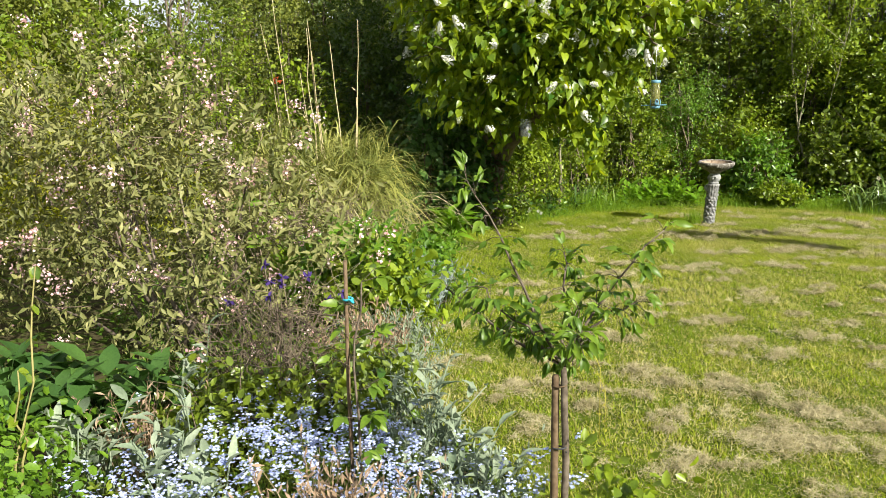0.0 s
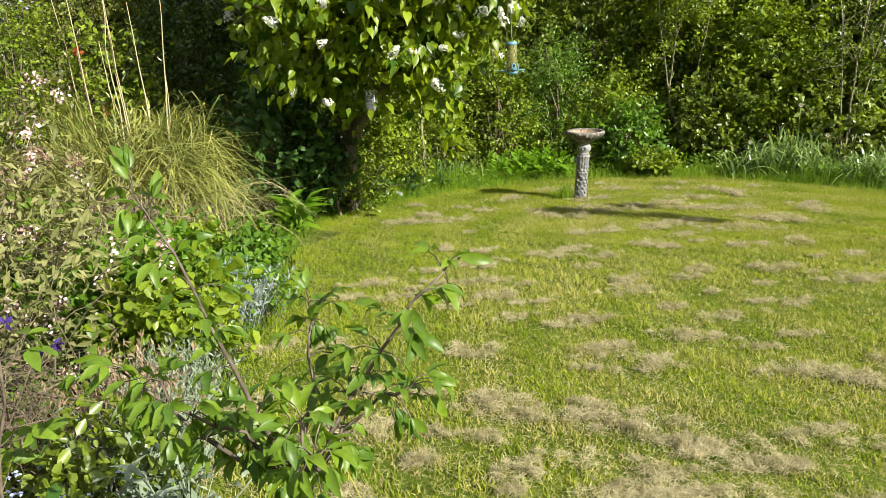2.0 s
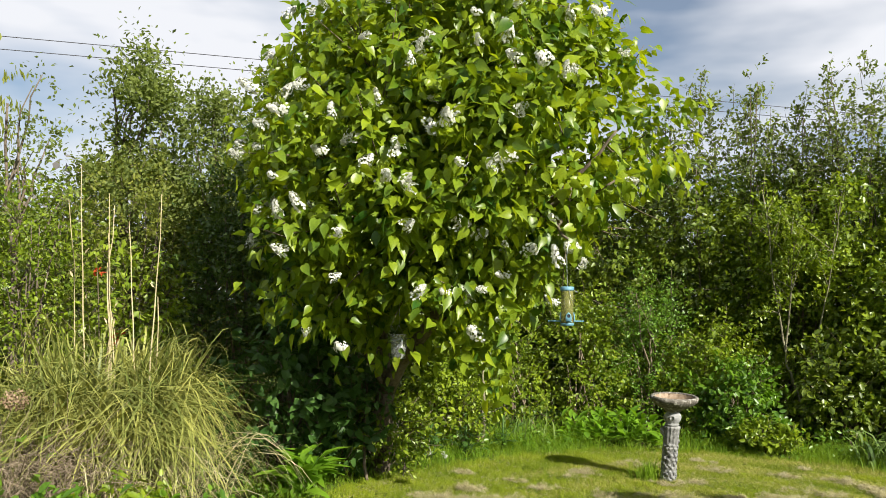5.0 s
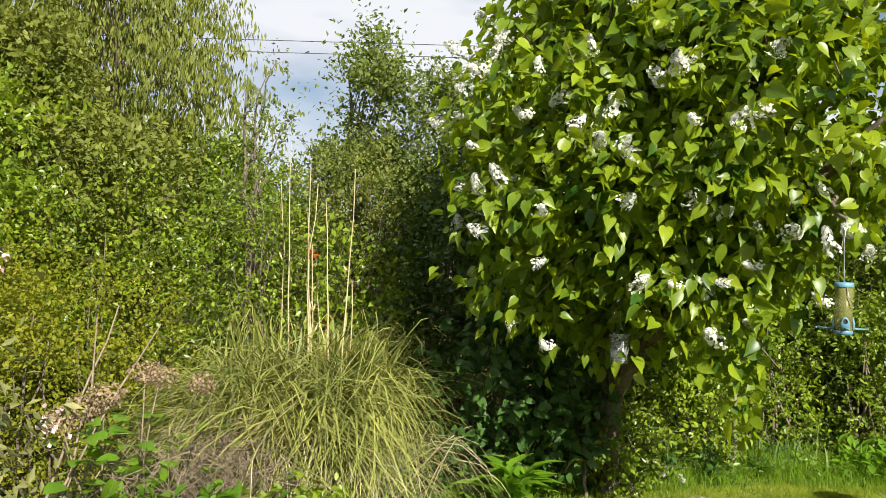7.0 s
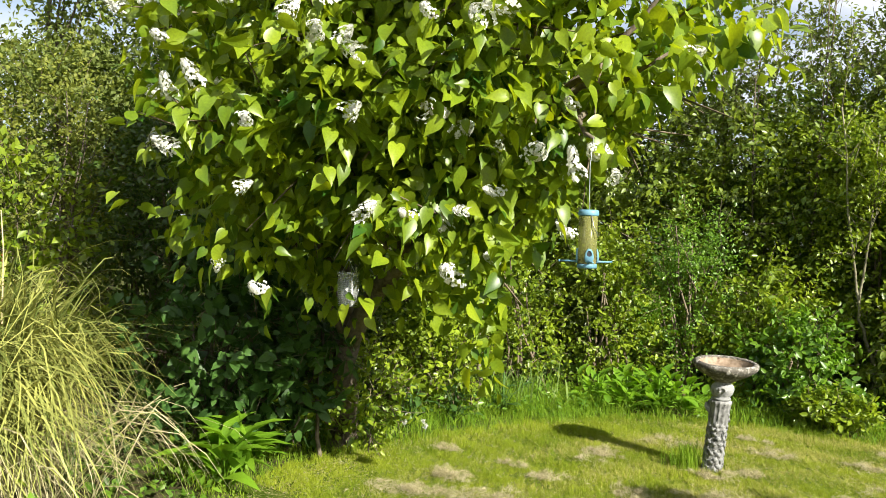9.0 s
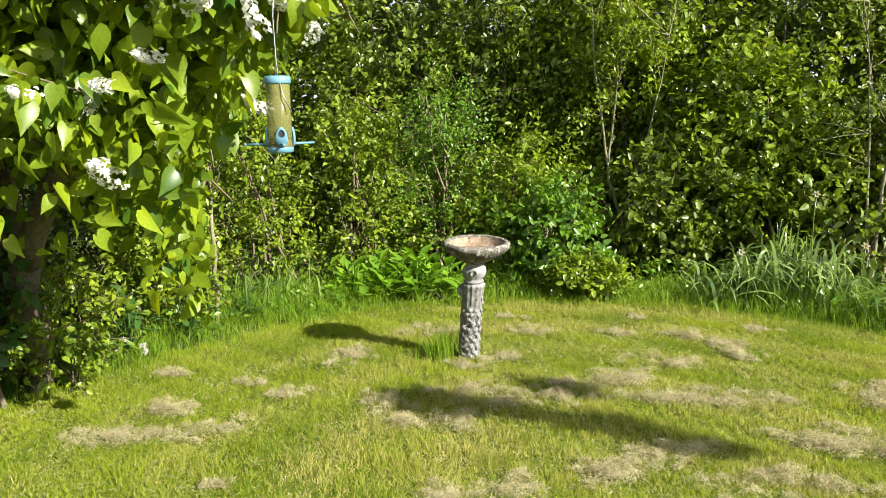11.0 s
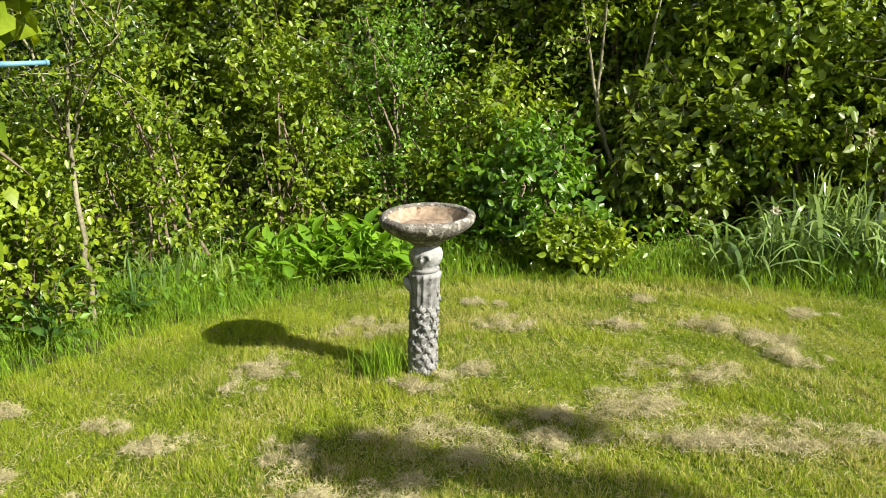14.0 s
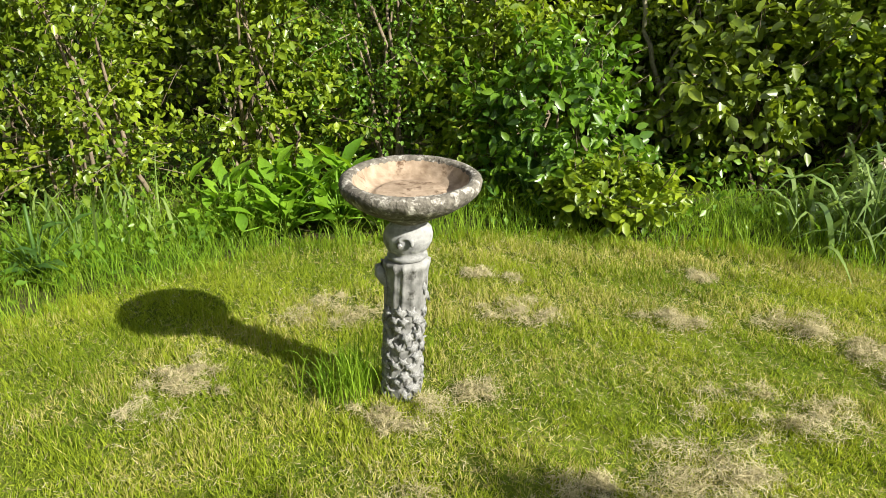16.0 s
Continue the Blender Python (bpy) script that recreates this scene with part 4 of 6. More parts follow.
def cage_feeder():
    x, y, zt = -1.32, -2.47, 1.335
    thing = root("cage_bird_feeder", x, y, "clear wire-mesh bird feeder hanging under the lilac", "bird feeder", z=zt - .19)
    w, h = 0.050, 0.175
    body = Pile()
    add = [(sx * w * k, sy * w * .6 * k, zt - d) for d, k in ((0, 1.0), (h, .88)) for sx, sy in ((-1, -1), (1, -1), (1, 1), (-1, 1))]
    body.add(np.array(add) + np.array((x, y, 0)), np.array([(i, (i + 1) % 4, 4 + (i + 1) % 4, 4 + i) for i in range(4)] + [(7, 6, 5, 4)]))
    put("body", body.mesh("body", M_CAGE), thing, "clear plastic body")
    mesh = Pile()
    for k in range(15):
        z = zt - 0.03 - k * (h - 0.03) / 14
        s = 1 - .12 * (zt - z) / h + 0.03
        q = [(x + a * w * s, y + b * w * .6 * s, z) for a, b in ((-1, -1), (1, -1), (1, 1), (-1, 1), (-1, -1))]
        for a, b in zip(q, q[1:]):
            add_tube(mesh, [a, b], 0.0009, 3)
    for k in range(12):
        u = -1 + 2 * k / 11
        for b in (-1, 1):
            add_tube(mesh, [(x + u * w * 1.02, y + b * w * .62, zt - .03), (x + u * w * .91, y + b * w * .56, zt - h)], 0.0009, 3)
    put("mesh_cage", mesh.mesh("mesh_cage", M_WIRE), thing, "fine galvanised wire mesh")
    lid = Pile()
    lid.add(np.array([(x + a * w * 1.1, y + b * w * .7, zt + d) for d in (-.004, .012) for a, b in ((-1, -1), (1, -1), (1, 1), (-1, 1))]),
            np.array([(0, 1, 5, 4), (1, 2, 6, 5), (2, 3, 7, 6), (3, 0, 4, 7), (4, 5, 6, 7), (3, 2, 1, 0)]))
    put("lid", lid.mesh("lid", M_CAGE), thing)
    hang = Pile()
    for s in (-1, 1):
        add_tube(hang, [(x + s * w, y, zt + .005), (x + s * .01, y, zt + .065), (x, y, zt + .085)], 0.0016, 4)
    add_tube(hang, [(x, y, zt + .08), (x, y + .01, zt + .30)], 0.0016, 4)
    put("hanger", hang.mesh("hanger", M_WIRE), thing, "bent wire hanger")


cage_feeder()

# ---- pampas grass ----
def pampas():
    rng = np.random.default_rng(31)
    cx, cy = -3.12, -3.72
    thing = root("pampas_grass", cx, cy, "large clump of arching yellow-green pampas grass with old canes", "ornamental grass")
    tufts, each = 105, 26
    n = tufts * each
    rep = lambda q: np.repeat(q, each)
    ta = rng.uniform(0, 6.3, tufts)
    tr = (0.30 + 1.05 * rng.random(tufts) ** 0.7) * (1 - 0.2 * np.maximum(0, np.cos(ta - 0.6)))
    a = rep(ta) + rng.normal(0, 0.20, n)
    reach = rep(tr) * rng.uniform(0.75, 1.2, n)
    twist = rep(rng.normal(0, 0.95, tufts)) + rng.normal(0, 0.38, n)
    fr, fz = rep(rng.uniform(0.05, 0.38, tufts)), rep(rng.uniform(0.0, 0.5, tufts))
    foot = np.stack([cx + np.cos(a) * fr + rng.normal(0, .05, n), cy + np.sin(a) * fr + rng.normal(0, .05, n), fz], 1)
    peak = rep(rng.uniform(0.9, 1.75, tufts) * (1.12 - 0.15 * tr)) * rng.uniform(0.85, 1.12, n)
    last = np.maximum(0.03, np.where(reach > 0.75, rep(rng.uniform(0.0, 0.95, tufts)), rep(rng.uniform(0.5, 1.3, tufts))) + rng.normal(0, .08, n))
    top = foot + np.stack([np.cos(a + twist) * reach, np.sin(a + twist) * reach, last - foot[:, 2]], 1)
    bend = foot + np.stack([np.cos(a) * reach * 0.46, np.sin(a) * reach * 0.46, peak - foot[:, 2]], 1) + rng.normal(0, 0.16, (n, 3))
    v, f = blades(foot, top, bend, rng.uniform(0.009, 0.020, n), 7)
    put("blades", mesh_data("blades", v, f, M_PAMPAS), thing, "long arching yellow-green blades", "stuff")
    n = 900
    a = rng.uniform(0, 6.3, n)
    foot = np.stack([cx + rng.normal(0, .3, n), cy + rng.normal(0, .3, n), np.full(n, GROUND)], 1)
    reach = rng.uniform(0.5, 1.2, n)
    top = foot + np.stack([np.cos(a) * reach, np.sin(a) * reach, rng.uniform(0.02, 0.4, n)], 1)
    bend = foot + np.stack([np.cos(a) * reach * .6, np.sin(a) * reach * .6, rng.uniform(0.5, 1.3, n)], 1)
    v, f = blades(foot, top, bend, rng.uniform(0.006, 0.012, n), 6)
    put("dry_blades", mesh_data("dry_blades", v, f, M_STRAW), thing, "dead straw-coloured blades", "stuff")
    canes = (((-3.45, -3.7, .2), (-4.05, -3.55, 2.45)), ((-3.35, -3.7, .2), (-3.80, -3.6, 2.72)), ((-3.12, -3.7, .2), (-3.33, -3.6, 2.35)), ((-3.05, -3.75, .2), (-3.18, -3.75, 2.42)),
             ((-2.98, -3.65, .2), (-3.10, -3.8, 2.1)), ((-2.75, -3.75, .1), (-2.85, -3.8, 2.18)), ((-2.72, -3.7, .1), (-2.48, -3.8, 2.36)), ((-3.3, -3.6, .2), (-3.55, -3.5, 1.9)),
             ((-3.1, -3.6, .2), (-3.62, -3.4, 1.5)), ((-2.8, -3.6, .2), (-2.62, -3.7, 1.62)))
    for i, (a0, b0) in enumerate(canes):
        p = Pile()
        add_tube(p, wander(a0, b0, 9, 0.012, rng), np.linspace(0.0085, 0.003, 9), 6)
        sv, sf = strew(NARROW, np.array([np.array(a0) + (np.array(b0) - np.array(a0)) * t for t in (.35, .55, .7)]), unit(rng.normal(0, 1, (3, 3)) * .4 + UP), rng.normal(0, 1, (3, 3)), 0.07)
        p.add(sv, sf)
        put("cane", p.mesh("cane", M_REED), thing, "pale dry flower cane")


pampas()

# ---- hedge and shrubs at the back ----
def back_hedge():
    rng = random.Random(4)
    n = 0
    for x in (-4.6, -3.4, -2.2, -1.1, 0.0, 1.15, 2.3, 3.5, 4.8, 6.2, 7.8):
        n += 1
        y = 4.25 + rng.uniform(-.25, .25) + 0.55 * max(0, x - 3.2)
        top = 3.5 + rng.uniform(-.2, .35)
        lobes = [(rng.uniform(-.2, .2), -.1, top * .22, .85, .75, .75), (rng.uniform(-.2, .2), rng.uniform(-.25, .1), top * .5, .9, .85, .75), (rng.uniform(-.25, .25), 0, top * .76, .85, .8, .75)]
        kind = (M_HEDGE, M_HEDGE_YELLOW, M_HEDGE_YELLOW, M_HEDGE)[n % 4]
        shrub("hedge_shrub", x, y, lobes, "tall mixed hedge shrub, green, in full spring leaf", "shrub", kind, 0.088, SIMPLE, 1700, 9, 0.32, 50 + n, "tall hedge behind the lawn", stems=6, gaps=0.2, twigs=(abs(x) < 4))
    for x in (-5.5, -3.6, -1.7, 0.2, 2.1, 4.0, 6.0):
        n += 1
        lobes = [(rng.uniform(-.3, .3), 0, 1.2, 1.35, .9, 1.2), (rng.uniform(-.3, .3), .2, 2.9, 1.3, .9, 1.0)]
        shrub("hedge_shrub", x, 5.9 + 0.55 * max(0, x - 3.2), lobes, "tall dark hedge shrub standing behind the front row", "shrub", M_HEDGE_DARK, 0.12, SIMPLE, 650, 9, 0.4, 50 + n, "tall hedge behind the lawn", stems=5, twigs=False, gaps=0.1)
    # thin shoots that stand above the hedge against the sky
    for x, y, z in ((-1.2, 4.2, 4.75), (-.75, 4.0, 5.15), (-.1, 4.1, 5.2), (.5, 4.2, 4.8), (1.05, 4.0, 5.1), (1.5, 4.2, 5.05), (-1.7, 4.3, 4.6), (2.2, 4.1, 4.7), (3.0, 4.0, 4.8), (-2.4, 4.4, 4.4), (0.2, 4.6, 4.5), (.85, 4.5, 4.55)):
        n, z = n + 1, z - 0.3
        lobes = [(0, 0, z - 1.35, .42, .35, .55), (rng.uniform(-.08, .08), 0, z - .8, .26, .22, .5), (rng.uniform(-.1, .1), 0, z - .35, .14, .13, .4)]
        shrub("hedge_sapling", x, y, lobes, "slender young willow rising above the hedge", "young tree", M_GREY_TREE, 0.070, SIMPLE, 170, 9, 0.24, 90 + n, "young trees above the hedge", bark=M_BARK, stems=3, inner=0.1, lift=1.0, gaps=0.05)


back_hedge()

FRONT = (  # x, y, height, half width, material, leaf size, shape, label
    (-2.35, 1.35, 1.5, .55, M_HEDGE_YELLOW, .050, "low yellow-green hedge bush in spring leaf"),
    (-1.75, 2.15, 1.75, .60, M_HEDGE_YELLOW, .052, "yellow-green small-leaved bush before the hedge"),
    (-1.05, 2.55, 1.95, .55, M_HEDGE_FRESH, .036, "fine-leaved fresh green bush before the hedge"),
    (-0.35, 2.75, 1.35, .55, M_HEDGE_YELLOW, .055, "low yellow-green bush with reddish twigs"),
    (0.15, 2.35, .85, .45, M_HEDGE_FRESH, .070, "low bush with fresh green leaves"),
    (0.55, 3.9, 3.0, .75, M_HEDGE_YELLOW, .070, "tall yellow-green bush behind the young tree"),
    (1.25, 3.05, 1.15, .60, M_HEDGE, .085, "low bramble with rounded green leaves"),
    (1.9, 3.3, 2.1, .75, M_HEDGE_YELLOW, .074, "hazel bush with rounded yellow-green leaves"),
    (2.75, 3.05, 1.5, .65, M_HEDGE, .080, "green bush with rounded leaves before the hedge"),
    (3.75, 3.6, 2.4, .7, M_HEDGE, .074, "leafy green bush standing before the hedge"),
    (5.0, 4.0, 1.8, .8, M_HEDGE_YELLOW, .074, "yellow-green bush at the lawn's far corner"),
    (-2.85, 0.3, 1.2, .55, M_HEDGE_YELLOW, .052, "yellow-green bush beside the lilac"),
    # Next three: the shade round the lilac is painted in as darker leaves.
    (-3.3, 1.5, 2.5, .8, M_HEDGE_DARK, .060, "green bush behind the lilac, shade put into its leaf colour"),
    (-3.9, 0.0, 3.0, .9, M_HEDGE_DARK, .060, "tall bush in the lilac's shade, darkened by leaf colour"),
    (-4.6, -1.1, 3.1, .9, M_HEDGE_DARK, .058, "tall bush in the lilac's shade, darkened by leaf colour"),
    (0.58, 1.90, .24, .29, M_HEDGE_YELLOW, .062, "small rounded yellow-green shrub at the lawn edge"),
)
for i, (x, y, h, w, mat, leaf, text) in enumerate(FRONT):
    r = random.Random(200 + i)
    if h > 1.2:
        lobes = [(0, 0, h * .28, w, w * .8, h * .27), (r.uniform(-.15, .15), 0, h * .55, w * .95, w * .8, h * .28), (r.uniform(-.2, .2), .05, h * .8, w * .7, w * .6, h * .22)]
        count, leaf = int(330 * h * w * 2.3), leaf * 1.05
    else:
        lobes = [(0, 0, h * .5, w, w * .75, h * .48), (r.uniform(-.2, .2), 0, h * .62, w * .7, w * .6, h * .35)]
        count = int(1500 * w * max(h, .6))
    shrub("bush", x, y, lobes, text, "bush", mat, leaf, LEAF6 if h < 2.2 else SIMPLE, count, 11, 0.22 if h > .6 else .10, 200 + i, stems=10, gaps=0.44, inner=0.4, bark=M_TWIG, spread=0.022)


def bare_tree(name, x, y, stems, label, seed, leaf_mat, count=150):
    """A thin multi-stemmed tree: pale stems with sparse young leaf."""
    rng = np.random.default_rng(seed)
    thing = root(name, x, y, label, "tree")
    pile, at, ends = Pile(), [], []
    for path, r in stems:
        p = np.array(path, float)
        t = np.linspace(0, len(p) - 1, len(p) * 4)
        line = np.stack([np.interp(t, np.arange(len(p)), p[:, k]) for k in range(3)], 1) + rng.normal(0, 0.008, (len(t), 3))
        add_tube(pile, line, np.linspace(r, r * .35, len(t)), 7)
        for k in range(14):
            c = line[rng.integers(len(line) // 2, len(line))]
            e = c + rng.normal(0, .22, 3) + UP * .25
            add_tube(pile, wander(c, e, 4, .015, rng), np.linspace(.006, .002, 4), 4)
            ends.append((c, e))
    put("stem", pile.mesh("stem", M_BARK_PALE, True), thing, "pale grey-green bark")
    for c, e in ends:
        at.append(c + (e - c) * rng.uniform(.3, 1.1, (count // 7, 1)) + rng.normal(0, .05, (count // 7, 3)))
    at = np.concatenate(at)
    n = len(at)
    put("crown", mesh_data("crown", *strew(SIMPLE, at, unit(rng.normal(0, 1, (n, 3))), unit(UP + rng.normal(0, .6, (n, 3))), rng.uniform(.03, .06, n)), leaf_mat), thing, "sparse small young leaves")


bare_tree("young_tree", 0.65, 3.2, ((((.66, 3.2, -.11), (.65, 3.2, .42), (.52, 3.14, .9), (.40, 3.2, 1.7), (.26, 3.25, 3.0)), .022), (((.65, 3.2, .42), (.82, 3.2, 1.0), (1.0, 3.2, 1.8), (1.15, 3.3, 2.9)), .013),
                                    (((.50, 3.15, 1.0), (.58, 3.2, 1.7), (.62, 3.2, 2.7)), .014)), "slim pale-stemmed young tree before the hedge", 61, M_HEDGE_YELLOW, 420)
bare_tree("young_tree", 2.85, 2.75, ((((2.85, 2.75, -.11), (2.88, 2.75, .8), (2.98, 2.8, 1.7), (3.15, 2.8, 2.9)), .018), (((2.8, 2.7, -.11), (2.78, 2.75, .9), (2.70, 2.8, 2.4)), .014), (((2.9, 2.75, -.11), (3.05, 2.75, 1.0), (3.3, 2.8, 2.3)), .014)),
          "cluster of thin pale stems before the hedge", 62, M_HEDGE)


bare_tree("young_tree", -2.2, 0.3, ((((-2.2, .3, -.11), (-2.16, .30, .45), (-2.20, .32, 1.0), (-2.06, .32, 1.6), (-1.9, .35, 2.3)), .020), (((-2.19, .31, .95), (-1.95, .22, 1.3), (-1.65, .2, 1.62)), .010),
                                      (((-2.2, .32, 1.1), (-2.35, .3, 1.6), (-2.5, .3, 2.2)), .011)), "crooked pale stems in the bush beside the lilac", 63, M_HEDGE_YELLOW, 260)


def rosette(name, x, y, n, length, lift, material, label, category, shape=OVAL, seed=1, foot=0.08, z=0.0, hang=0.35, tiers=1, stalk=0.0, group=""):
    """A leafy plant whose broad leaves stand round its middle, each leaf a piece."""
    rng = np.random.default_rng(seed)
    thing = root(name, x, y, label, category, group)
    me = mesh_data("leaf", *shape, material)
    pile = Pile()
    add_tube(pile, [(x, y, -.08), (x, y, max(.03, z + stalk))], (.012, .008), 6)
    for k in range(n):
        a = k * 2.4 + rng.normal(0, .25)
        tier = rng.random()
        up = lift * (0.35 + 1.1 * tier)
        d = np.array((math.cos(a), math.sin(a), up))
        fx, fy = rng.normal(0, foot), rng.normal(0, foot)
        h = z + stalk * tier * rng.uniform(.6, 1.1)
        p = np.array((x + fx, y + fy, max(0.01, h)))
        nrm = np.array((-math.cos(a) * up, -math.sin(a) * up, 1.0)) + rng.normal(0, .2, 3)
        put("leaf", me, thing).matrix_world = leaf_pose(p, unit(d), nrm, length * rng.uniform(.7, 1.15))
        if stalk > .05:
            add_tube(pile, [(x, y, GROUND), ((x + p[0]) / 2, (y + p[1]) / 2, p[2] * .6), p], (.006, .005, .003), 4)
    put("stalk_growth", pile.mesh("stalk_growth", material), thing, "", "stuff")
    return thing


# plants along the lawn edge
for i, (x, y, s) in enumerate(((-1.42, 1.22, .95), (-1.18, 1.34, 1.05), (-.92, 1.48, 1.0), (-1.25, 1.58, 1.1), (-.68, 1.56, .95), (-1.0, 1.72, 1.1))):
    rosette("broadleaf_plant", x, y, 40, .165 * s, .8, M_BROAD, "bright green broad-leaved plant at the lawn's back edge", "plant", shape_leaf(.21, .07, .16), 300 + i, .10, stalk=.28, group="broad-leaved plants at the back edge")
for i, (x, y) in enumerate(((0.02, 1.98), (.22, 2.1), (-.15, 2.15))):
    rosette("broadleaf_plant", x, y, 16, .20, .7, M_BROAD_DARK, "dark green broad-leaved plant before the hedge", "plant", OVAL_LONG, 320 + i, .07, stalk=.28)
for i, (x, y, s) in enumerate(((-2.28, -2.48, 1.0), (-2.42, -2.28, .9))):
    rosette("strap_leaf_plant", x, y, 30, .36 * s, .75, M_BROAD, "bright green plant with arching broad strap leaves", "plant", shape_leaf(.15, .05, .35), 330 + i, .06, stalk=.2)
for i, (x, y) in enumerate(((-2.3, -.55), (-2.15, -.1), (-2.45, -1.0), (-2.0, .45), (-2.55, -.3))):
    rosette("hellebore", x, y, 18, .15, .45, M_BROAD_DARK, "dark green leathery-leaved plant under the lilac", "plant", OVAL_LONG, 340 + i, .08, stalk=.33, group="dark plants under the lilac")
for i, (x, y) in enumerate(((-2.55, -1.55), (-2.2, -1.25), (-2.65, -.75), (-2.3, .1))):
    shrub("bramble", x, y, [(0, 0, .3, .32, .3, .28)], "low yellow-green leafy growth under the lilac", "bush", M_HEDGE_YELLOW, .06, LEAF6, 90, 8, .16, 350 + i, "low growth under the lilac", stems=5, stem_r=.006)
# Suckers take the dark leaf so the shade under the crown is in colour.
shrub("lilac_sucker", -2.55, -1.65, [(0, 0, .5, .4, .35, .4), (.1, 0, .8, .3, .3, .25)], "leafy suckers round the lilac trunk, coloured dark for shade", "bush", M_BROAD_DARK, .09, HEART, 170, 7, .2, 361, stems=6)
shrub("lilac_sucker", -3.0, -2.0, [(0, 0, .75, .7, .55, .6), (.1, 0, 1.2, .5, .4, .35)], "lilac suckers beside the tree, shade put into their dark leaves", "bush", M_BROAD_DARK, .10, HEART, 420, 7, .25, 360, stems=8, flowers=(M_WHITE, 2, .035, "small white flower head"))

for i, (x, y, n, h, sp) in enumerate(((1.62, 1.95, 70, .52, .50), (1.90, 2.0, 95, .66, .55), (2.20, 2.0, 95, .70, .6), (2.48, 1.9, 70, .60, .5), (2.1, 2.35, 70, .76, .5))):
    tuft(x, y, n, h, sp, M_IRIS, "clump of green daffodil leaves gone over", "daffodil clump", .030, 370 + i, "daffodil_clump", .75, .12)
for i, (x, y, n, h, sp) in enumerate(((2.98, 1.55, 110, .48, .5), (3.3, 1.45, 110, .5, .5), (3.1, 1.85, 100, .55, .45))):
    tuft(x, y, n, h, sp, M_IRIS, "clump of dark glossy bluebell leaves at the lawn edge", "bluebell clump", .027, 380 + i, "bluebell_clump", .75, .10)
for i, (x, y, n, h, sp) in enumerate(((-1.85, .95, 26, .5, .22), (-2.05, .7, 22, .5, .22))):
    tuft(x, y, n, h, sp, M_IRIS, "upright green iris leaves before the hedge", "iris clump", .018, 390 + i, "iris_clump", .2, .12)


def daffodil(x, y, z, seed):
    rng = np.random.default_rng(seed)
    thing = root("daffodil", x, y, "faded cream daffodil on a tall green stem", "flower", "faded daffodils")
    p = Pile()
    add_tube(p, wander((x, y, -.08), (x + .02, y - .03, z), 6, .006, rng), .004, 5)
    put("stem", p.mesh("stem", M_IRIS), thing)
    q = Pile()
    c = np.array([(x + .02, y - .03, z)])
    for k in range(6):
        a = k * 1.047
        q.add(*strew(OVAL, c, np.array([(math.cos(a), -.25, math.sin(a))]), np.array([(0, -1.0, .2)]), .034))
    v, f = lathe([(.008, 0), (.012, .015), (.016, .022)], 10)
    q.add(np.stack([v[:, 0], -v[:, 2], v[:, 1]], 1) + c, f)
    put("bloom", q.mesh("bloom", M_CREAM), thing, "papery cream bloom")


for i, (x, y, z) in enumerate(((2.28, 2.1, .85), (1.72, 1.75, .42), (2.6, 1.75, .5))):
    daffodil(x, y, z, 400 + i)

def dandelion_clock(x, y, z, seed):
    rng = np.random.default_rng(seed)
    thing = root("dandelion_clock", x, y, "white dandelion seed head at the lawn edge", "flower", "dandelion clocks")
    p = Pile()
    add_tube(p, wander((x, y, -.08), (x, y, z), 4, .004, rng), .002, 4)
    put("stem", p.mesh("stem", M_IRIS), thing)
    q = Pile()
    d = unit(rng.normal(0, 1, (60, 3)))
    q.add(*strew(NARROW, np.repeat([(x, y, z)], 60, 0), d, rng.normal(0, 1, (60, 3)), .026))
    put("seed_head", q.mesh("seed_head", M_WHITE), thing, "fluffy white seed head")


for i, (x, y, z) in enumerate(((-2.05, -.95, .12), (-2.12, -.82, .14), (-2.0, -.78, .10), (-1.92, -.86, .09), (-2.18, -1.0, .11))):
    dandelion_clock(x, y, z, 410 + i)

# ---- left side: far bushes and trees ----
MORE = [("bush", -7.4, 0.3, [(0, 0, 1.0, 1.1, 1.0, 1.0), (0, 0, 2.2, 1.0, .9, .9), (.1, 0, 3.0, .7, .6, .5)], M_HEDGE, .075, 900, "tall green bush behind the dark bushes", 0.32),
        ("bush", -6.3, 1.9, [(0, 0, 1.0, 1.1, 1.0, 1.0), (0, 0, 2.2, 1.0, .9, .9), (.1, 0, 3.0, .7, .6, .5)], M_HEDGE_DARK, .075, 900, "tall green bush behind the lilac, leaf colour darkened for shade", 0.32),
        ("bush", -8.9, -0.6, [(0, 0, 1.1, 1.2, 1.0, 1.1), (0, 0, 2.4, 1.0, .9, .9)], M_HEDGE, .085, 800, "broad green bush behind the border", 0.34)]
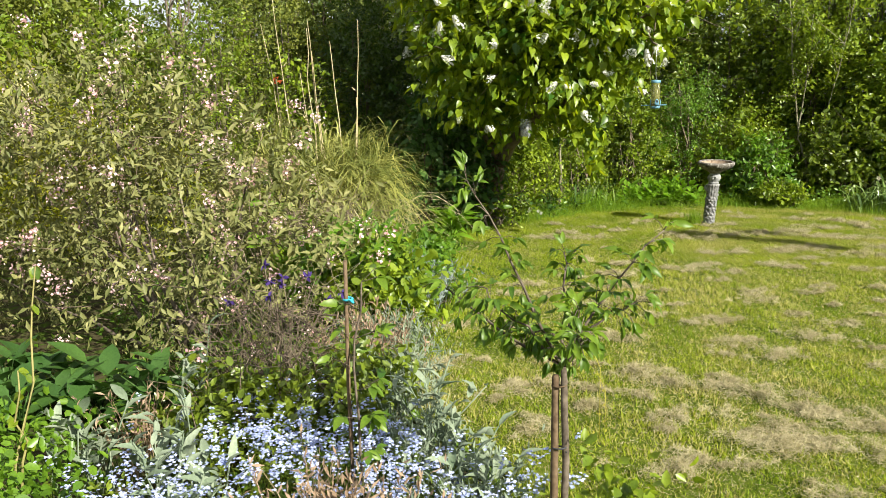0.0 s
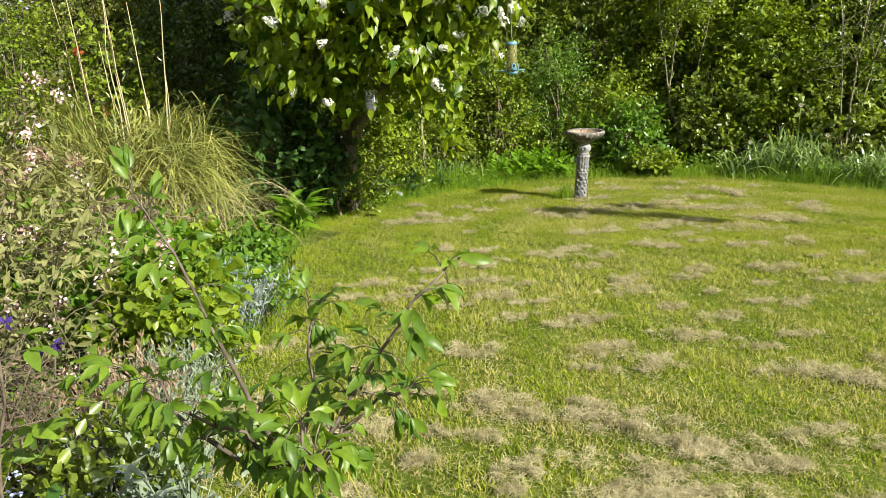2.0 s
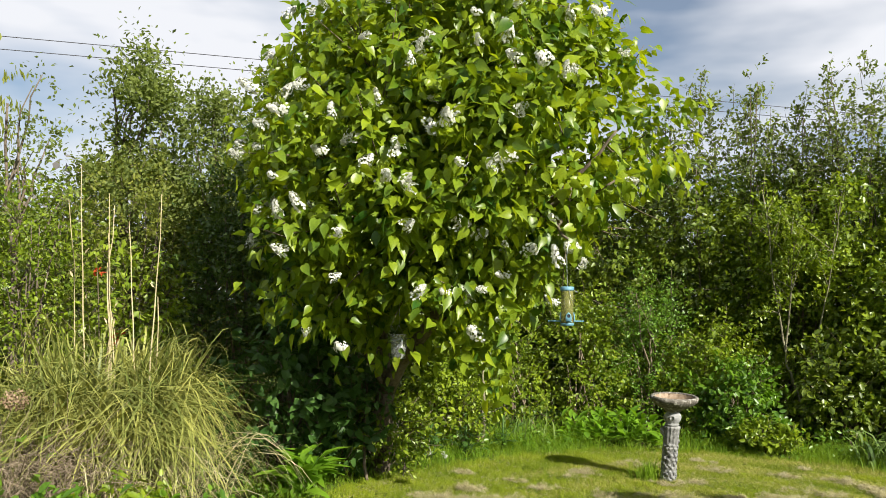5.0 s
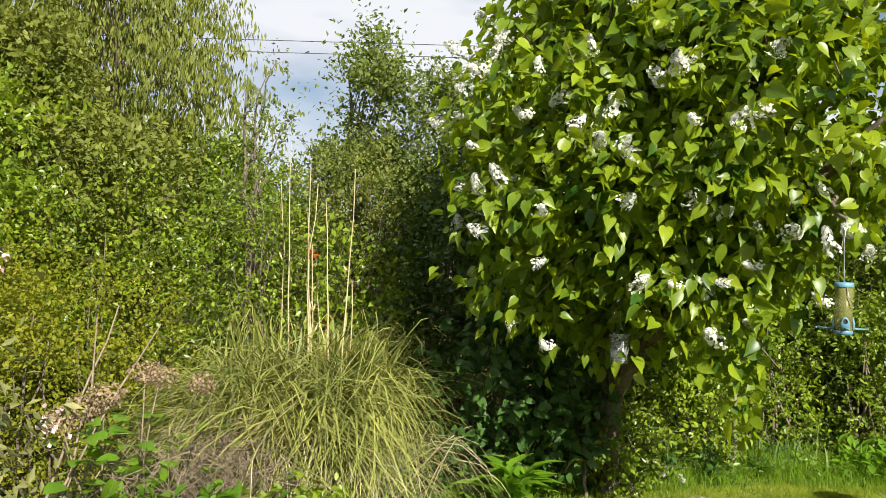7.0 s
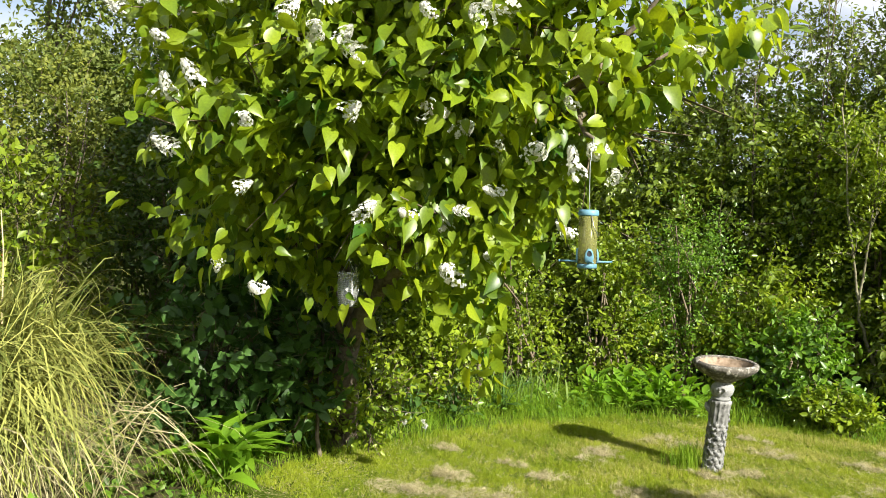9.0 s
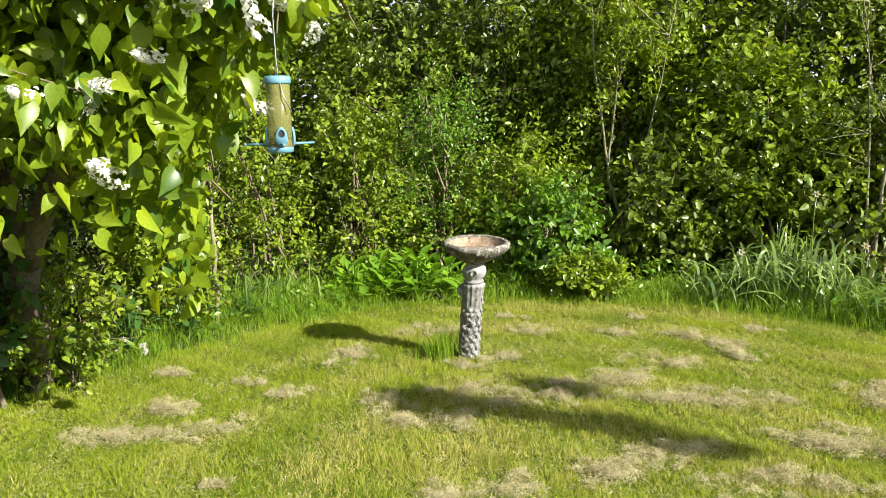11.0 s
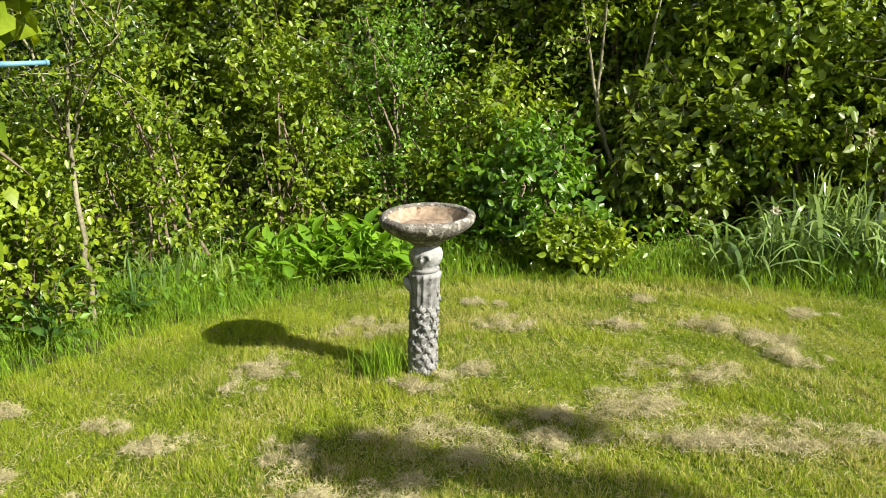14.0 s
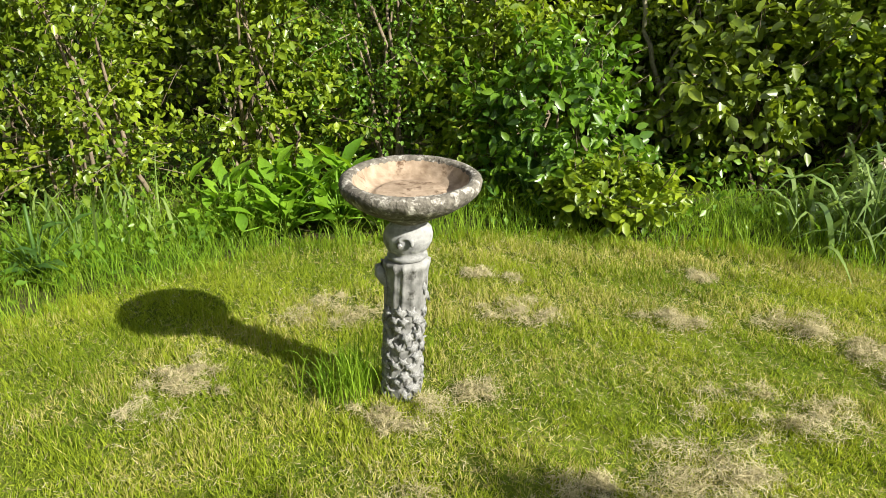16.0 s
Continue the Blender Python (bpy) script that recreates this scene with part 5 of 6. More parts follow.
LEFT = (*MORE,  # x, y, lobes, material, leaf, count, label, shape
    ("bush", -4.7, -5.1, [(0, 0, .6, .8, .9, .6), (0, .2, 1.15, .7, .8, .45), (-.6, -.5, .9, .8, .7, .7)], M_GOLD, .042, 2000, "golden-green small-leaved bush in the border", 0.28),
    ("bush", -5.9, -6.1, [(0, 0, .9, 1.0, 1.0, .9), (.2, .3, 1.5, .8, .8, .5)], M_GOLD, .046, 1400, "rounded golden-green bush in the border", 0.3),
    ("bush", -5.3, -3.2, [(0, 0, .8, .7, .7, .8), (0, 0, 1.7, .6, .6, .7), (0, 0, 2.3, .4, .4, .4)], M_HEDGE_YELLOW, .055, 620, "upright leafy yellow-green bush behind the pampas", 0.3),
    ("bush", -4.3, -2.7, [(0, 0, .8, .5, .5, .7), (0, 0, 1.5, .4, .4, .5)], M_HEDGE_YELLOW, .075, 330, "yellow-green bush with red new shoots", 0.25),
    ("bush", -5.6, -1.9, [(0, 0, 1.0, .8, .8, .9), (0, 0, 2.0, .75, .7, .8), (0, 0, 2.7, .5, .5, .5)], M_WILLOW, .052, 800, "tall dull green bush behind the border", 0.3),
    ("bush", -7.3, -4.0, [(0, 0, 1.0, 1.1, 1.0, 1.0), (0, 0, 2.0, .9, .9, .7)], M_HEDGE_YELLOW, .065, 640, "broad yellow-green bush beyond the border", 0.32),
    ("bush", -7.0, -2.2, [(0, 0, 1.2, 1.0, 1.0, 1.1), (0, 0, 2.4, .8, .8, .7)], M_HEDGE, .065, 560, "broad green bush beyond the border", 0.32),
)
for i, (name, x, y, lobes, mat, leaf, count, text, length) in enumerate(LEFT):
    shrub(name, x, y, lobes, text, "bush", mat, leaf, SIMPLE, count, 10, length, 420 + i, stems=8, gaps=.2)


def red_shoots():
    rng = np.random.default_rng(71)
    thing = root("pieris_shoots", -4.32, -3.0, "red new leaf shoots on a green shrub", "shrub")
    me = mesh_data("leaf", *OVAL_LONG, M_RED)
    for c in ((-4.32, -3.08, 1.86), (-4.1, -3.0, 1.25)):
        n = 9
        stems = Pile()
        for _ in range(n):
            put("leaf", me, thing).matrix_world = leaf_pose(np.array(c) + rng.normal(0, .03, 3), unit(rng.normal(0, 1, 3) + UP * .5), UP + rng.normal(0, .5, 3), rng.uniform(.05, .085))
        add_tube(stems, wander((-4.32, -3.0, -.08), c, 6, .02, rng), np.linspace(.01, .004, 6), 5)
        put("stem", stems.mesh("stem", M_TWIG), thing)


red_shoots()


def tall_tree(name, x, y, h, width, label, mat, seed, leaf=.09, count=900, first=.25, weep=False, clumps=26, per=10, thin=.5, group=""):
    """A tree: a tapered trunk, limbs, and a crown of many leafy clumps with gaps between."""
    rng = np.random.default_rng(seed)
    thing = root(name, x, y, label, "tree", group)
    p = Pile()
    trunk = wander((x, y, -.1), (x + rng.normal(0, .3), y + rng.normal(0, .3), h * .92), 12, .06, rng)
    add_tube(p, trunk, np.linspace(.008 * h + .04 * width, .012, 12), 9)
    lobes = []
    for k in range(clumps):
        t = first + (1 - first) * (k + .5) / clumps
        a = k * 2.4 + rng.normal(0, .3)
        prof = math.sin(min(1, (t - first) / (1 - first) * .85 + .2) * math.pi) ** .7
        r = width * prof * rng.uniform(.35, 1.0)
        c = np.array((x + math.cos(a) * r, y + math.sin(a) * r, h * t + rng.normal(0, .15)))
        s = width * thin * rng.uniform(.55, 1.1) * (.6 + .5 * prof)
        lobes.append((*c, s, s, s * (.95 if weep else .62)))
        root_t = trunk[max(1, int((t * .8) * 11))]
        add_tube(p, wander(root_t, c, 6, .05, rng), np.linspace(.008 * h * (1.1 - t) + .012, .006, 6), 5)
    put("trunk", p.mesh("trunk", M_BARK, True), thing, "grey-brown trunk and limbs")
    at, out, nrm, foot, end = shoots(lobes, count, per, .5 if weep else .38, rng, .2, -.7 if weep else .3, .05, .2, seed)
    if weep:
        out = unit(out * .35 - UP)
    put("crown", mesh_data("crown", *strew(NARROW if weep else SIMPLE, at, out, nrm, leaf * rng.uniform(.6, 1.25, len(at))), mat), thing, "", "stuff")
    return thing


tall_tree("willow_tree", -14.8, -2.2, 10.5, 3.2, "tall willow with drooping pale green foliage", M_WILLOW, 81, .165, 5200, .08, True, 56, 15, .44)
tall_tree("willow_tree", -17.0, -5.8, 11.5, 3.0, "tall willow with drooping pale green foliage", M_WILLOW, 82, .18, 3800, .10, True, 46, 14, .42)
tall_tree("field_tree", -10.2, -4.3, 5.2, 1.9, "rounded yellow-green tree beyond the border", M_WILLOW, 83, .115, 3000, .10, False, 34, 11, .40)
tall_tree("field_tree", -8.2, -5.6, 3.9, 1.4, "leafy yellow-green small tree beyond the border", M_HEDGE_YELLOW, 84, .095, 1900, .10, False, 26, 11, .42)
tall_tree("field_tree", -9.6, -1.6, 3.6, 1.5, "rounded green tree beyond the border", M_HEDGE, 85, .11, 1900, .10, False, 26, 10, .42)
tall_tree("hawthorn_tree", -6.6, -1.05, 4.8, .85, "thin grey-green hawthorn open against the sky", M_GREY_TREE, 86, .075, 1900, .30, False, 24, 9, .40)
tall_tree("hawthorn_tree", -5.6, 0.6, 4.9, .9, "thin grey-green hawthorn open against the sky", M_GREY_TREE, 87, .075, 1900, .28, False, 24, 9, .40)
tall_tree("hawthorn_tree", -6.1, -0.25, 4.4, .8, "thin grey-green hawthorn open against the sky", M_GREY_TREE, 91, .075, 1500, .3, False, 20, 9, .40)
tall_tree("hawthorn_tree", -6.3, -2.65, 4.1, .35, "single thin young tree with small leaves", M_GREY_TREE, 88, .06, 130, .45, False, 10, 8, .45)
tall_tree("field_tree", -8.0, 2.4, 4.6, 1.6, "green tree behind the dark bushes", M_HEDGE, 89, .09, 1500, .12, False, 24, 10, .42)
tall_tree("field_tree", -12.0, -8.2, 6.0, 2.4, "yellow-green tree at the garden's far side", M_WILLOW, 90, .10, 2200, .1, False, 28, 10, .42)


def canes():
    rng = np.random.default_rng(72)
    thing = root("cane_bundle", -5.15, -5.75, "bundle of pale bamboo canes standing in the border", "garden canes")
    for k in range(4):
        p = Pile()
        add_tube(p, wander((-5.15 + rng.normal(0, .10), -5.75 + rng.normal(0, .10), -.09), (-5.15 + .03 * k - .05, -5.72 + .02 * k, 1.92 + rng.normal(0, .06)), 6, .004, rng), .012, 6)
        put("cane", p.mesh("cane", M_REED), thing)


canes()


def far_woods():
    rng = np.random.default_rng(73)
    at = []
    for k in range(90):
        a = rng.uniform(1.45, 3.9)
        d = rng.uniform(44, 56)
        c = np.array((math.cos(a) * d, math.sin(a) * d, 0))
        h = rng.uniform(5.5, 9.0)
        m = 230
        q = rng.normal(0, 1, (m, 3)) * np.array((1.6, 1.6, h * .22)) + c + UP * h * .55
        at.append(q)
    at = np.concatenate(at)
    at = at[at[:, 2] > 0]
    n = len(at)
    m = leaf_material("bare_wood_twigs", (0.10, 0.095, 0.10), (0.19, 0.18, 0.175), (1, 1, 1), 0.2, 0.9, 0.1, patch=0.15)
    ob = put("far_woods", mesh_data("far_woods", *strew(SIMPLE, at, unit(rng.normal(0, 1, (n, 3)) + UP), rng.normal(0, 1, (n, 3)), rng.uniform(.4, .9, n)), m), kind="stuff")
    tagged(ob, "distant grey-purple bare woodland on the horizon", "woodland")


far_woods()


def cables():
    for z in (10.05, 9.62):
        p = Pile()
        a, b = np.array((-58.0, -34.5, z)), np.array((28.0, 65.8, z))
        t = np.linspace(0, 1, 30)[:, None]
        add_tube(p, a + (b - a) * t, 0.014, 5)
        for k in (0.0, 1.0):
            q = a + (b - a) * k
            add_tube(p, [q, (q[0], q[1], -.1)], 0.12, 8)
        ob = put("overhead_cable", p.mesh("overhead_cable", M_CABLE))
        tagged(ob, "thin dark overhead power cable crossing the sky", "power line", "overhead cables")


cables()

# ---- left border: hydrangea, dead stems, weigela and low plants ----
def hydrangea():
    rng = np.random.default_rng(74)
    thing = root("hydrangea", -2.75, -5.15, "hydrangea with old tan flower heads and green leaves", "shrub")
    stems = Pile()
    for k, c in enumerate(((-2.70, -5.35, .86), (-2.66, -5.24, .93), (-2.72, -5.02, 1.04), (-2.70, -4.68, .96), (-2.75, -5.45, .78), (-2.8, -4.9, 1.0))):
        n = 330
        d = unit(rng.normal(0, 1, (n, 3)))
        p = Pile()
        rad = .115 if k != 3 else .09
        p.add(*strew(ROUND, np.array(c) + d * np.array((rad, rad, rad * .7)) * rng.uniform(.6, 1, (n, 1)), unit(rng.normal(0, 1, (n, 3))), d, rng.uniform(.012, .022, n)))
        put("flower_head", p.mesh("flower_head", M_DRY), thing, "dry papery tan flower head")
        stems = Pile()
        add_tube(stems, wander((-2.75 + rng.normal(0, .1), -5.15 + rng.normal(0, .1), -.08), c, 6, .015, rng), np.linspace(.008, .004, 6), 5)
        put("stem", stems.mesh("stem", M_DEAD), thing)
    me = mesh_data("leaf", *OVAL_WIDE, M_BROAD)
    for k in range(60):
        a = rng.uniform(0, 6.3)
        p = np.array((-2.55 + rng.normal(0, .15), -5.12 + rng.normal(0, .2), rng.uniform(.35, .80)))
        put("leaf", me, thing).matrix_world = leaf_pose(p, np.array((math.cos(a), math.sin(a), .1)), UP + rng.normal(0, .35, 3), rng.uniform(.10, .17))


hydrangea()


def dead_stalks():
    rng = np.random.default_rng(75)
    thing = root("dead_stalks", -2.85, -5.55, "pale leaning dead stalks in the border", "dead stems")
    for a, b in (((-2.7, -5.72, GROUND), (-2.7, -4.95, 1.32)), ((-2.8, -5.5, GROUND), (-2.8, -5.28, 1.35)), ((-2.6, -5.75, GROUND), (-2.6, -5.3, .78)), ((-2.9, -5.6, GROUND), (-2.85, -5.15, 1.42))):
        p = Pile()
        add_tube(p, wander(a, b, 8, .02, rng), np.linspace(.011, .004, 8), 6)
        put("stalk", p.mesh("stalk", M_DEAD), thing)


dead_stalks()


def twig_mass(x, y, z, r, n, label, mat, seed):
    """A tangle: some stems from the ground and many short crossing twigs."""
    rng = np.random.default_rng(seed)
    thing = root("twiggy_plant", x, y, label, "dead plant")
    p = Pile()
    for k in range(n):
        if k < 80:
            a = np.array((x + rng.normal(0, r * .5), y + rng.normal(0, r * .5), -.08))
            e = a + np.array((rng.normal(0, r * .5), rng.normal(0, r * .5), z * rng.uniform(.5, 1.15)))
            one = Pile()
            add_tube(one, wander(a, e, 6, .04, rng), np.linspace(.004, .0014, 6), 3)
            put("twig", one.mesh("twig", mat), thing)
        else:
            a = np.array((x + rng.normal(0, r * .55), y + rng.normal(0, r * .55), z * rng.uniform(.15, .95)))
            e = a + rng.normal(0, .16, 3)
            add_tube(p, wander(a, e, 4, .03, rng), np.linspace(.0026, .001, 4), 3)
    put("twig_growth", p.mesh("twig_growth", mat), thing, "", "stuff")


twig_mass(-2.42, -4.70, .72, .42, 900, "brown twiggy mass of dead stems beside the pampas", M_DEAD, 76)
twig_mass(-.35, -7.25, .60, .34, 420, "dry brown flower stems in the border", M_TWIG, 77)

shrub("weigela", -1.75, -6.75, [(0, 0, .75, 1.05, .8, .72), (-.75, -.1, 1.2, .95, .75, .65), (.35, .1, 1.05, .7, .6, .55), (.85, .2, .62, .55, .55, .5), (-1.5, -.15, .9, .9, .7, .85), (-.1, -.25, 1.45, .6, .5, .4)],
      "large variegated weigela covered in pale pink blossom", "shrub", M_WEIGELA, .072, shape_simple(.17, .06), 2300, 9, .26, 500, stems=14, gaps=.28, droop=.35, flowers=(M_PINK, 190, .060, "pale pink blossom clusters"))
for i, (x, y, h, w, mat, leaf, text) in enumerate(((-1.2, -5.65, .6, .42, M_HEDGE_FRESH, .085, "bright green leafy perennial clump"), (-.75, -5.85, .5, .35, M_HEDGE_YELLOW, .08, "yellow-green leafy perennial clump"),
                                                   (-1.75, -5.1, .5, .45, M_HEDGE_FRESH, .08, "green leafy perennial clump"), (-2.05, -4.4, .4, .4, M_HEDGE_YELLOW, .07, "low yellow-green ground cover before the pampas"),
                                                   (-1.5, -4.35, .34, .3, M_HEDGE_FRESH, .07, "low green leafy clump at the lawn edge"), (-2.1, -5.0, .30, .45, M_HEDGE_YELLOW, .065, "low yellow-green ground cover in the border"),
                                                   (-.55, -8.75, .34, .42, M_HEDGE_FRESH, .05, "bright green cranesbill clump"), 
                                                   (.05, -7.2, .36, .30, M_HEDGE, .055, "green leafy clump among the flowers"), (-.35, -7.6, .26, .32, M_HEDGE, .055, "low green leafy clump among the flowers"),
                                                   (1.62, -7.60, .24, .06, M_HEDGE_YELLOW, .06, "yellow-green leafy shoots beside the sapling"), (-.9, -5.0, .28, .3, M_HEDGE_FRESH, .06, "low green leaves at the lawn edge"))):
    shrub("perennial", x, y, [(0, 0, h * .5, w, w, h * .48), (.1, 0, h * .7, w * .6, w * .6, h * .32)], text, "perennial plant", mat, leaf, LEAF6, int(420 * w), 8, .14, 510 + i, stems=8, stem_r=.006, twigs=False, gaps=.15)
for i, (x, y, s) in enumerate(((-1.55, -7.72, 1.0), (-1.2, -7.78, 1.1), (-.95, -7.6, .9), (-1.85, -7.9, 1.0), (-1.35, -8.1, .9))):
    rosette("bergenia", x, y, 36, .19 * s, .6, M_BROAD_DARK, "dark glossy broad-leaved plant under the weigela", "plant", OVAL, 540 + i, .09, stalk=.22, group="dark glossy plants under the weigela")


def silver_plant(x, y, h, n, seed, size=1.0, label="woolly silver-leaved plant in the border"):
    rng = np.random.default_rng(seed)
    thing = root("lambs_ear", x, y, label, "plant", "silver-leaved plants")
    me = mesh_data("leaf", *shape_leaf(.15, .07, .22), M_SILVER)
    for k in range(n):
        e = np.array((x + rng.normal(0, .1), y + rng.normal(0, .1), h * rng.uniform(.4, 1.0)))
        pile = Pile()
        add_tube(pile, wander((x + rng.normal(0, .05), y + rng.normal(0, .05), -.08), e, 4, .006, rng), np.linspace(.005, .003, 4), 5)
        put("stem", pile.mesh("stem", M_SILVER), thing)
        for j in range(5):
            a = j * 1.6 + rng.normal(0, .4) + k
            t = .45 + .55 * j / 4
            p = np.array((x, y, 0)) * (1 - t) + e * t
            put("leaf", me, thing).matrix_world = leaf_pose(p, np.array((math.cos(a), math.sin(a), .7 if size == 1.0 else 1.5)), UP + rng.normal(0, .3, 3), size * rng.uniform(.07, .13))


for i, (x, y, h, n) in enumerate(((.20, -8.35, .36, 8), (-.50, -8.25, .36, 7), (.0, -8.2, .34, 6), (.75, -7.35, .34, 8), (.95, -7.55, .3, 8), (.45, -7.15, .36, 6), (.12, -6.95, .34, 6), (-.62, -7.55, .5, 4), (1.15, -7.6, .28, 6))):
    silver_plant(x, y, h, n, 560 + i)
for i, (x, y, h, n) in enumerate(((-.45, -8.30, .34, 3), (-.55, -8.44, .28, 3), (-.26, -7.96, .42, 2), (.06, -8.15, .30, 4), (-.18, -8.18, .30, 3), (.22, -8.34, .26, 4))):
    silver_plant(x, y, h, n, 600 + i, 1.15, "tall woolly plant with long silver leaves in the border")


def silver_mound(name, x, y, w, h, n, label, category, mat, seed, width=.006):
    rng = np.random.default_rng(seed)
    base = np.stack([x + rng.normal(0, w * .45, n), y + rng.normal(0, w * .45, n), np.full(n, GROUND)], 1)
    hh = h * rng.uniform(.5, 1.1, n)
    lean = (base[:, :2] - np.array((x, y))) * .7 + rng.normal(0, .06, (n, 2))
    top = base + np.concatenate([lean, hh[:, None]], 1)
    bend = base + np.concatenate([lean * .3, hh[:, None] * .6], 1)
    v, f = blades(base, top, bend, width, 3)
    pile = Pile()
    pile.add(v, f[0]); pile.f3.append(f[1])
    m = n * 5
    k = rng.integers(0, n, m)
    t = rng.uniform(.35, 1, (m, 1))
    at = base[k] * (1 - t) ** 2 + 2 * bend[k] * t * (1 - t) + top[k] * t ** 2
    pile.add(*strew(NARROW, at, unit(rng.normal(0, .7, (m, 3)) + UP), rng.normal(0, 1, (m, 3)), rng.uniform(.03, .055, m)))
    ob = put(name, pile.mesh(name, mat), kind="stuff")
    tagged(ob, label, category)


silver_mound("lavender", -1.02, -5.2, .26, .42, 500, "grey-blue mound of lavender at the lawn edge", "lavender", M_LAVENDER, 580)
silver_mound("artemisia", -.32, -6.35, .2, .34, 300, "silver feathery plant at the lawn edge", "plant", M_SILVER, 581)
silver_mound("artemisia", .05, -6.9, .22, .36, 320, "silver feathery plant among the flowers", "plant", M_SILVER, 582)
silver_mound("artemisia", 1.1, -7.75, .20, .26, 170, "silver feathery plant beside the forget-me-nots", "plant", M_SILVER, 583)
silver_mound("artemisia", .62, -7.45, .2, .28, 170, "silver feathery plant beside the forget-me-nots", "plant", M_SILVER, 584)
silver_mound("dry_catmint", .72, -8.15, .14, .36, 90, "pale dry flower spikes in the border", "dry plant", M_DRY, 585, .005)
silver_mound("dry_catmint", .95, -8.1, .10, .36, 70, "pale dry flower spikes in the border", "dry plant", M_DRY, 586, .005)
silver_mound("dry_catmint", -.45, -8.05, .12, .42, 50, "pale dry flower spikes in the border", "dry plant", M_DRY, 587, .005)
silver_mound("dry_catmint", -.15, -6.75, .22, .50, 200, "pale dry stems behind the forget-me-nots", "dry plant", M_DRY, 588, .005)


def forget_me_nots(cx, cy, rx, ry, n, seed):
    rng = np.random.default_rng(seed)
    q = rng.normal(0, .5, (n, 2))
    base = np.stack([cx + q[:, 0] * rx, cy + q[:, 1] * ry, np.full(n, -.08)], 1)
    h = rng.uniform(.16, .34, n)
    top = base + np.concatenate([rng.normal(0, .05, (n, 2)), h[:, None]], 1)
    thing = root("forget_me_nots", cx, cy, "drift of pale blue forget-me-nots in flower", "flowers")
    v, f = blades(base, top, (base + top) / 2 + rng.normal(0, .02, (n, 3)), .004, 3)
    p = Pile()
    p.add(v, f[0]); p.f3.append(f[1])
    k = rng.integers(0, n, n * 5)
    t = rng.uniform(.1, .8, (n * 5, 1))
    m = len(k)
    p.add(*strew(SIMPLE, base[k] * (1 - t) + top[k] * t, unit(rng.normal(0, 1, (m, 3)) + UP * .3), unit(UP + rng.normal(0, .4, (m, 3))), rng.uniform(.025, .05, m)))
    put("foliage", p.mesh("foliage", M_HEDGE), thing, "", "stuff")
    b = Pile()
    for j in range(8):
        c = top + rng.normal(0, .012, (n, 3))
        for s in range(2):
            d = unit(np.stack([np.cos(rng.uniform(0, 6.3, n)), np.sin(rng.uniform(0, 6.3, n)), np.full(n, .1)], 1))
            b.add(*strew(ROUND, c - d * .005, d, unit(UP + rng.normal(0, .5, (n, 3))), .0155))
    put("blossom", b.mesh("blossom", M_BLUE), thing, "tiny pale blue flowers", "stuff")


forget_me_nots(.75, -7.85, .75, .40, 330, 590)
forget_me_nots(.20, -7.75, .55, .45, 220, 591)
forget_me_nots(.25, -8.45, .5, .25, 170, 592)


def aquilegia():
    rng = np.random.default_rng(78)
    thing = root("aquilegia", -.40, -7.18, "aquilegia with nodding dark purple flowers", "flowers")
    st, fl = Pile(), Pile()
    for k in range(9):
        e = np.array((-.28 + rng.normal(0, .15), -7.22 + rng.normal(0, .10), rng.uniform(.56, .74)))
        add_tube(st, wander((-.40 + rng.normal(0, .06), -7.18 + rng.normal(0, .06), -.08), e, 5, .015, rng), .003, 4)
        n = 9
        d = unit(rng.normal(0, 1, (n, 3)) - UP * .4)
        fl.add(*strew(OVAL, np.repeat([e], n, 0), d, rng.normal(0, 1, (n, 3)), .034))
    put("stem", st.mesh("stem", M_TWIG), thing)
    put("blossom", fl.mesh("blossom", M_PURPLE), thing, "dark purple flowers")


aquilegia()

# ---- saplings on stakes ----
def leaflets(thing, ends, me, size, rng, number=3):
    """Groups of three leaflets at a twig's end, each a piece."""
    for e, w in ends:
        for k in range(number):
            a = (k - (number - 1) / 2) * .8 + rng.normal(0, .15)
            w2 = unit(np.array((w[0] * math.cos(a) - w[1] * math.sin(a), w[0] * math.sin(a) + w[1] * math.cos(a), w[2] - .55 + rng.normal(0, .25))))
            put("leaf", me, thing).matrix_world = leaf_pose(e, w2, UP + rng.normal(0, .5, 3) + np.array((.3, -.2, 0)), size * rng.uniform(.7, 1.2))


